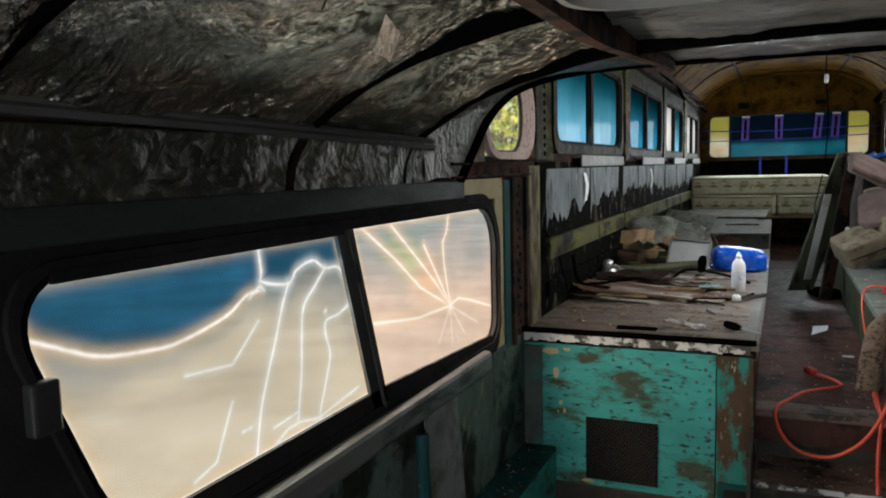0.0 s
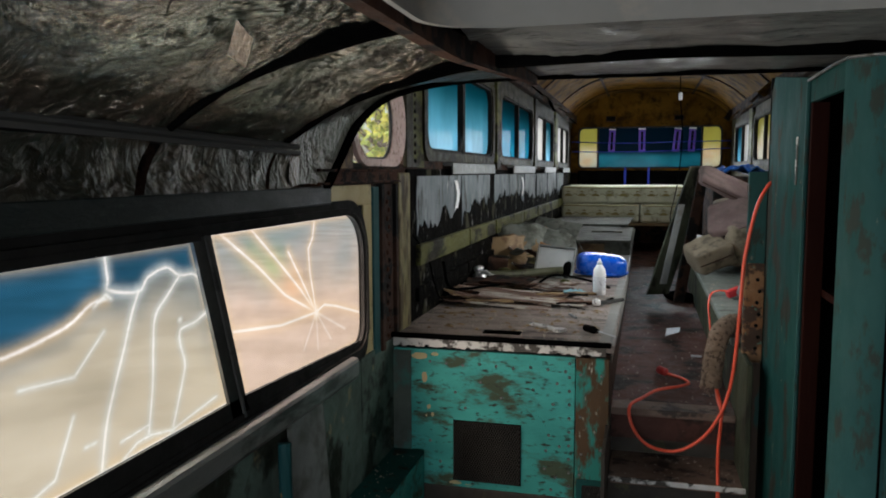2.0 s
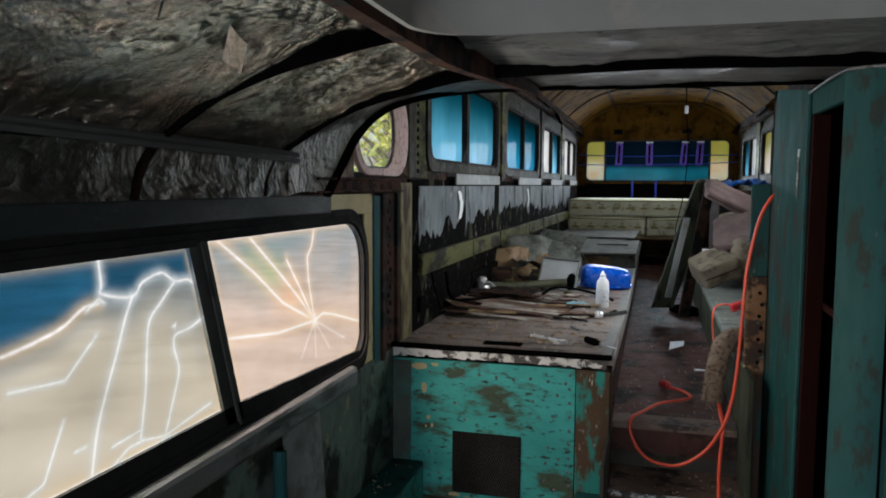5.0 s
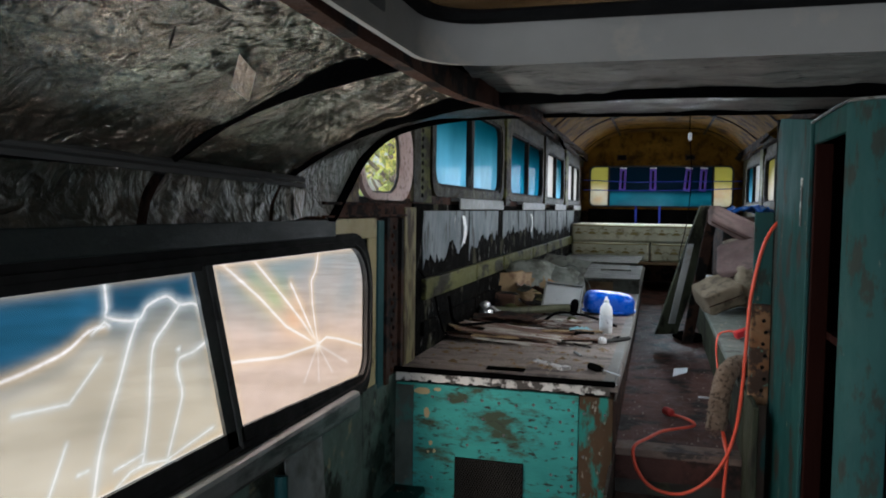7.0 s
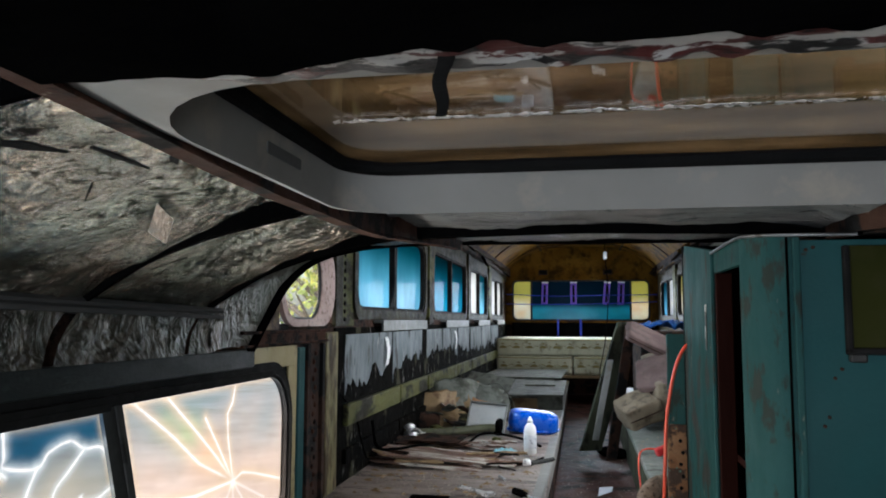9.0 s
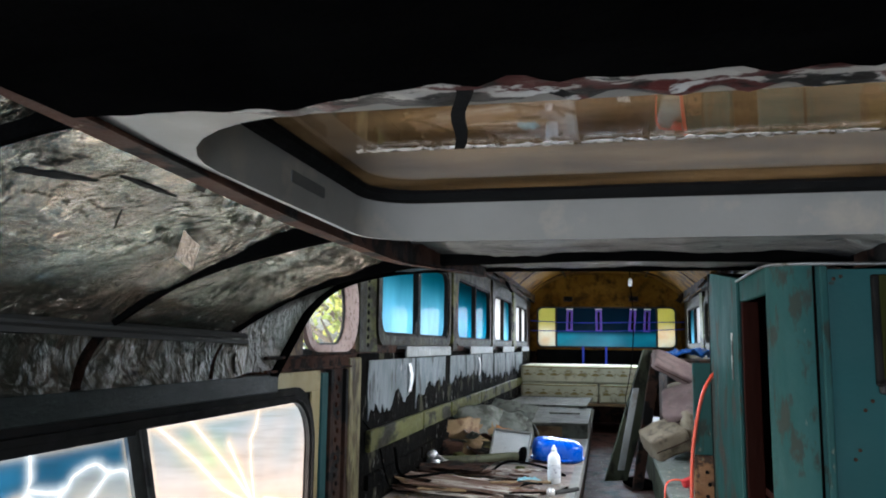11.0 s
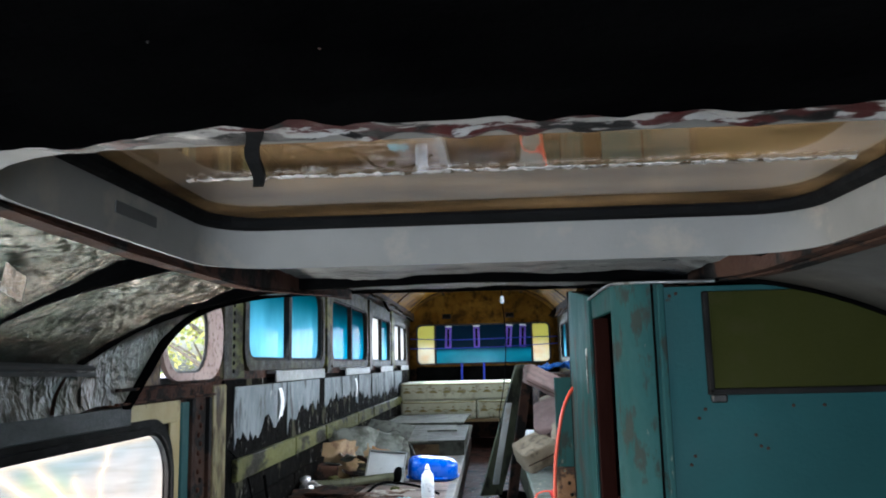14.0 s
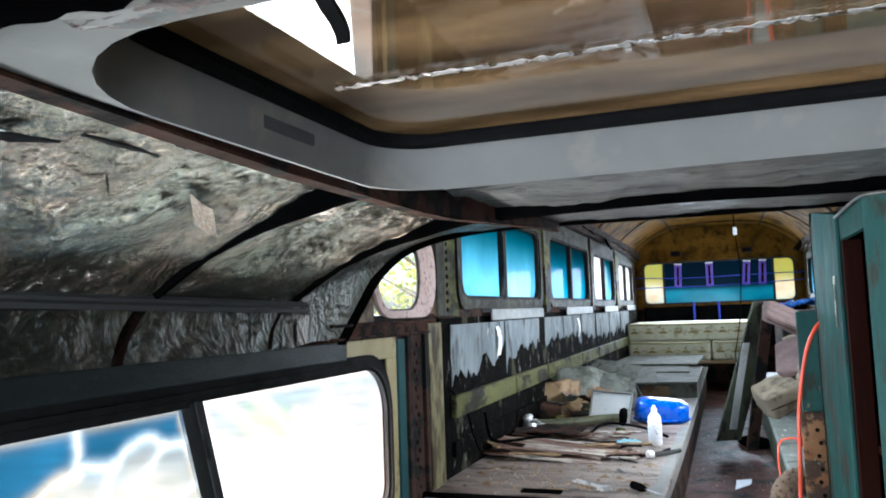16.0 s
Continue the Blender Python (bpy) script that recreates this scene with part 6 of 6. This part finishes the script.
for k in range(20):
    ragged(rnd.uniform(-0.80, -0.22), rnd.uniform(2.92, 3.55), 1.02 + rnd.uniform(0.0, 0.03), rnd.uniform(0.12, 0.34), rnd.uniform(0.012, 0.05), rnd.uniform(-25, 25), rnd.uniform(-4, 6), rnd.uniform(-4, 6),
           (VENEER, WOODTAN, RUSTDK)[k % 3], "splintered strip of veneer on the counter", 50 + k)


def bent_sheet(cx, cy, z, w, h, rz, rx, curl, mat, label, seed, name="bent_sheet"):
    """A warped sheet that arches over its length, with a torn rim."""
    m = pose(cx, cy, z, rx, 0, rz)
    def f(u, v):
        e = 1 + 0.12 * noise.noise(Vector((v * 5, seed, 1))) + 0.05 * noise.noise(Vector((v * 17, seed, 4)))
        a = (u - 0.5) * 2
        return m @ Vector((a * w / 2 * e, (v - 0.5) * h * (1 + 0.1 * noise.noise(Vector((u * 6, seed, 2)))), curl * (1 - a * a) + 0.012 * noise.noise(Vector((u * 4, v * 4, seed)))))
    return tagged(part(name, grid(26, 16, f, (0, 0, -0.004)), mat, smooth=True), label, "sheet", "warped sheets in the heap")


bent_sheet(-0.735, 4.36, 1.10, 0.30, 0.26, 38, 62, 0.05, WOODTAN, "tan plywood offcut arching over the heap", 3)
bent_sheet(-0.66, 4.50, 1.15, 0.34, 0.30, 20, 48, 0.07, GREYCLOTH, "crumpled grey-green cloth over the heap", 5, "cloth")
bent_sheet(-0.54, 4.56, 1.13, 0.30, 0.28, -12, 40, 0.06, GREYCLOTH, "crumpled grey-green cloth over the heap", 7, "cloth")
bent_sheet(-0.70, 4.20, 1.065, 0.16, 0.13, -20, 35, 0.03, WOODTAN, "small curled scrap of tan plywood", 9)
for k, pts in enumerate(([(-0.52, 4.7, 1.24), (-0.42, 4.6, 1.27), (-0.34, 4.5, 1.22), (-0.28, 4.42, 1.13), (-0.27, 4.36, 1.05)], [(-0.84, 2.55, 1.38), (-0.835, 2.75, 1.27), (-0.82, 2.80, 1.15), (-0.80, 2.86, 1.06), (-0.72, 2.95, 1.03)], [(-0.13, 3.35, 1.03), (-0.20, 3.30, 1.035), (-0.27, 3.22, 1.03), (-0.24, 3.05, 1.022), (-0.16, 2.98, 1.02)])):
    tagged(part("wire", tube(pts, 0.0028, 5), (GREYCARD, NEARBLACK, NEARBLACK)[k]), "thin loose wire curling over the clutter", "wire", "loose wires")
for k in range(26):
    ragged(rnd.uniform(-0.82, -0.30), rnd.uniform(3.0, 3.6), 1.025 + rnd.uniform(0.0, 0.045), rnd.uniform(0.05, 0.26), rnd.uniform(0.006, 0.03), rnd.uniform(-30, 30), rnd.uniform(-6, 8), rnd.uniform(-6, 6),
           (VENEER, RUSTDK, PALEWOOD, VENEER)[k % 4], "splintered sliver of veneer on the counter", 130 + k, "veneer_sliver", 0.003, "veneer slivers")
rag = grid(22, 16, lambda u, v: (-0.30 + 0.10 * u + 0.01 * math.sin(v * 9), 3.37 + 0.11 * v, Z + 0.012 + 0.03 * abs(noise.noise(Vector((u * 5, v * 5, 8)))) * (1 - abs(2 * u - 1) ** 4)), (0, 0, -0.006))
tagged(part("rag", rag, CYANRAG, smooth=True), "crumpled pale blue rag beside the bottle", "rag")
slot = tagged(part("slot_cover", bx(-0.515, -0.365, 2.40, 2.445, Z, Z + 0.008, 0.003), NEARBLACK), "flat black strip lying on the counter", "strip")
wr = thing("wrench", "small chrome open-ended wrench on the counter", "wrench")
part("shank", tube([(-0.345, 2.60, Z + 0.008), (-0.28, 2.545, Z + 0.008), (-0.235, 2.51, Z + 0.008)], 0.0085, 8), CHROME, wr)
part("jaw", ring(round_rect(-0.012, 0.012, -0.008, 0.02, 0.006, 3), round_rect(-0.026, 0.024, -0.02, 0.02, 0.01, 3), lambda a, b, d: tuple(pose(-0.225, 2.50, Z + 0.008, 0, 0, -130) @ Vector((a, b, d))), -0.006, 0.006), CHROME, wr)
part("jaw", lathe([(0.008, -0.006), (0.016, -0.004), (0.016, 0.004), (0.008, 0.006)], Matrix.Translation((-0.348, 2.603, Z + 0.008)), 12), CHROME, wr)
sd = thing("screwdriver", "black-handled screwdriver on the counter", "screwdriver")
m = pose(-0.105, 2.515, Z + 0.015, 90, 0, 40)
part("handle", lathe([(0.006, -0.045), (0.014, -0.035), (0.015, 0.02), (0.010, 0.035), (0.009, 0.045)], m, 10), NEARBLACK, sd, "black handle", smooth=True)
part("shaft", tube([m @ Vector((0, 0, 0.045)), m @ Vector((0, 0, 0.10)), m @ Vector((0, 0, 0.16))], 0.003, 6), STEEL, sd)
rt = thing("ratchet", "dark ratchet handle with a chrome head", "ratchet")
part("handle", tube([(-0.10, 3.14, Z + 0.014), (-0.04, 3.2, Z + 0.016), (0.0, 3.24, Z + 0.018)], 0.010, 8), RUBBER, rt)
part("head", lathe([(0.018, -0.012), (0.02, 0), (0.018, 0.014), (0.008, 0.02)], Matrix.Translation((-0.118, 3.12, Z + 0.016)), 12), CHROME, rt, smooth=True)
tagged(part("bolt_pin", tube([(-0.22, 2.86, Z + 0.006), (-0.2, 2.82, Z + 0.006), (-0.185, 2.78, Z + 0.006)], 0.006, 6), STEEL), "short steel pin on the counter", "pin")


def grit(name, n, box, z, label, s0=0.002, s1=0.007, seed=3, mats=GRIT, long=1.0):
    r = random.Random(seed)
    vs, fs = [], []
    for _ in range(n):
        s = r.uniform(s0, s1)
        c = Vector((r.uniform(box[0], box[1]), r.uniform(box[2], box[3]), z + s * 0.3))
        a = r.uniform(0, 3.14)
        dx, dy = Vector((math.cos(a), math.sin(a), 0)) * s * r.uniform(1, long), Vector((-math.sin(a), math.cos(a), 0)) * s * 0.7
        i = len(vs)
        vs += [c - dx - Vector((0, 0, s * .3)), c - dy - Vector((0, 0, s * .3)), c + dx - Vector((0, 0, s * .3)), c + dy - Vector((0, 0, s * .3)), c + Vector((0, 0, s * 0.5))]
        fs += [(i, i + 1, i + 4), (i + 1, i + 2, i + 4), (i + 2, i + 3, i + 4), (i + 3, i, i + 4)]
    me = bpy.data.meshes.new(name)
    me.from_pydata(vs, [], fs)
    me.materials.append(mats)
    return tagged(new(name, me), label, "debris", kind="stuff")


grit("debris", 1300, (-0.83, -0.03, 2.31, 3.5), Z, "pale chips and crumbs scattered on the counter")
grit("debris", 110, (-0.80, -0.08, 2.45, 3.4), Z, "thin wood splinters scattered on the counter", 0.006, 0.013, 9, WOODTAN, 3.5)
grit("debris", 320, (0.0, 0.42, 2.5, 6.5), 0.722, "pale chips scattered on the aisle floor", 0.002, 0.006, 5)
grit("debris", 90, (0.0, 0.43, 2.27, 2.53), 0.541, "pale chips scattered on the step", 0.002, 0.005, 6)

# ---- aisle and bench things ----
pap = grid(8, 8, lambda u, v: (0.215 + 0.075 * u + 0.01 * v, 3.83 + 0.04 * u + 0.06 * v, 0.735 + 0.035 * v * v + 0.02 * u * (1 - v)), (0, 0, -0.001))
tagged(part("paper", pap, PAPER), "crumpled white scrap of paper on the aisle floor", "paper")
tagged(part("paper", bx(0.33, 0.38, 3.42, 3.435, 0.724, 0.732, 0.002), PAPER), "tiny white scrap on the aisle floor", "paper")
tagged(part("rubber_mat", soft_box(0.20, 0.34, 0.05, pose(0.36, 5.2, 0.745, 0, 0, 15), 5, 0.2, 10, 0.7), NEARBLACK, smooth=True), "dark rubber scrap lying in the aisle", "scrap")
fl = thing("fleece_roll", "tan fleece strip draped over the bench edge", "fleece")
b = tube([(0.50, 2.72, 1.03), (0.43, 2.66, 1.045), (0.385, 2.61, 1.02), (0.365, 2.585, 0.95), (0.355, 2.575, 0.88), (0.35, 2.57, 0.815)], 0.038, 16, n=14)
for v in b.verts:
    v.co += Vector((1, 1, 1)) * 0.006 * noise.noise(v.co * 90) + Vector((0.5, -0.5, 0.2)) * 0.008 * noise.noise(v.co * 25)
part("fleece_body", b, FLEECE, fl, smooth=True)
vs, fs = [], []
r = random.Random(8)
path_pts = smooth_line([(0.50, 2.72, 1.03), (0.43, 2.66, 1.045), (0.385, 2.61, 1.02), (0.365, 2.585, 0.95), (0.355, 2.575, 0.88), (0.35, 2.57, 0.815)], 12)
for _ in range(3500):
    c = Vector(r.choice(path_pts)) + Vector((r.gauss(0, 1), r.gauss(0, 1), r.gauss(0, 1))).normalized() * 0.038
    a = Vector((r.gauss(0, 1), r.gauss(0, 1), r.gauss(0, 1))).normalized() * 0.007
    q = a.cross(Vector((r.gauss(0, 1), r.gauss(0, 1), 1))).normalized() * 0.0025
    i = len(vs)
    vs += [c - q, c + q, c + a]
    fs.append((i, i + 1, i + 2))
me = bpy.data.meshes.new("fleece_nap")
me.from_pydata(vs, [], fs)
me.materials.append(FLEECE)
o = new("fleece_nap", me)
o.parent = fl

cord = thing("extension_cord", "bright orange extension cord looped over the steps", "extension cord")
part("cord_run", tube([(0.54, 2.40, 1.62), (0.50, 2.395, 1.585), (0.465, 2.39, 1.50), (0.435, 2.39, 1.33), (0.425, 2.385, 1.15), (0.415, 2.385, 0.98), (0.40, 2.385, 0.86), (0.37, 2.385, 0.76), (0.31, 2.39, 0.665), (0.22, 2.40, 0.605), (0.12, 2.42, 0.612), (0.062, 2.45, 0.67), (0.05, 2.485, 0.737), (0.10, 2.62, 0.737), (0.16, 2.75, 0.735), (0.25, 2.83, 0.735), (0.29, 2.89, 0.735), (0.26, 2.97, 0.735), (0.20, 3.02, 0.737)], 0.0065, 8, n=8), ORANGE, cord, smooth=True)
part("cord_run", tube([(0.37, 2.57, 0.82), (0.385, 2.49, 0.75), (0.378, 2.43, 0.715), (0.365, 2.36, 0.62), (0.358, 2.25, 0.50), (0.355, 2.20, 0.36), (0.35, 2.1, 0.33)], 0.0065, 8), ORANGE, cord, smooth=True)
part("plug", lathe([(0.011, -0.03), (0.018, -0.024), (0.018, 0.018), (0.013, 0.026)], pose(0.185, 3.03, 0.745, 90, 0, 35), 12), surf("red_plug", (0.35, 0.02, 0.02), (0.42, 0.03, 0.025), 0.5), cord, "dark red plug end", smooth=True)
tool = thing("power_drill", "small grey and red power tool on the bench", "power tool")
part("tool_body", lathe([(0.018, -0.07), (0.03, -0.06), (0.032, 0.0), (0.028, 0.05), (0.014, 0.07)], pose(0.585, 3.55, 1.035, 90, 0, 20), 14), surf("grey_plastic", (0.10, 0.12, 0.13), (0.2, 0.22, 0.23), 0.4, c3=(0.5, 0.5, 0.5), wear=0.62), tool, smooth=True)
part("tool_grip", bx(-0.02, 0.02, -0.02, 0.02, -0.03, 0.05, 0.008, m=pose(0.53, 3.58, 1.03, 0, 70, 20)), surf("red_plastic", (0.45, 0.02, 0.02), (0.55, 0.03, 0.03), 0.4), tool, "red grip")
part("tool_base", bx(0.57, 0.63, 3.47, 3.52, 1.0, 1.02, 0.004), BLUEP, tool, "blue battery base")
part("tool_cord", tube([(0.53, 3.60, 1.03), (0.47, 3.60, 1.035), (0.425, 3.56, 1.02), (0.412, 3.50, 0.96), (0.412, 3.35, 0.87), (0.41, 3.1, 0.78), (0.39, 2.75, 0.735), (0.385, 2.5, 0.738)], 0.005, 7), ORANGE, tool, "thin orange cord", smooth=True)
grit("debris", 50, (0.45, 0.9, 2.9, 4.3), 1.0, "pale scraps on the bench", 0.004, 0.012, 12)

# ---- corner under the lower window ----
led = thing("wheel_box", "small teal metal ledge under the side window", "ledge")
part("ledge_top", bx(-0.848, -0.72, 1.45, 2.28, 0.55, 0.565, 0.003), TEALDK, led)
part("ledge_front", bx(-0.735, -0.72, 1.45, 2.28, 0.06, 0.55, 0.003), TEAL, led)
grit("debris", 40, (-0.84, -0.74, 1.6, 2.25), 0.566, "pale chips and dirt on the ledge", 0.002, 0.007, 14)
tagged(part("wall_flap", grid(6, 10, lambda u, v: (-0.835 + 0.02 * v + 0.006 * math.sin(u * 3), 1.36 + 0.23 * u + 0.02 * v, 0.965 - 0.45 * v), (-0.004, 0, 0)), surf("blue_grey_sheet", (0.17, 0.185, 0.185), (0.25, 0.265, 0.26), 0.6, c3=(0.10, 0.10, 0.09), wear=0.58, wscale=7, soft=0.15)), "hanging blue-grey sheet under the window sill", "sheet")
tagged(part("pipe", tube([(-0.82, 1.31, 0.93), (-0.815, 1.30, 0.85), (-0.815, 1.30, 0.6), (-0.815, 1.30, 0.1)], 0.018, 10), TEALCL), "teal painted pipe under the window sill", "pipe")

# torn lining hanging at the eaves of the deck
for k in range(14):
    left = k % 2 == 0
    ragged(-0.775 if left else 1.055, 5.6 + 0.27 * k + rnd.uniform(-0.1, 0.1), 2.275 + rnd.uniform(-0.02, 0.04), rnd.uniform(0.12, 0.20), rnd.uniform(0.10, 0.32), rnd.uniform(-20, 20), rnd.uniform(-12, 12), (1 if left else -1) * rnd.uniform(25, 65),
           (NEARBLACK, RUSTDK, CREAMGREY, YELLOW)[k % 4], "torn scrap of lining hanging from the eave", 90 + k, "torn_lining", 0.004, "torn lining scraps")
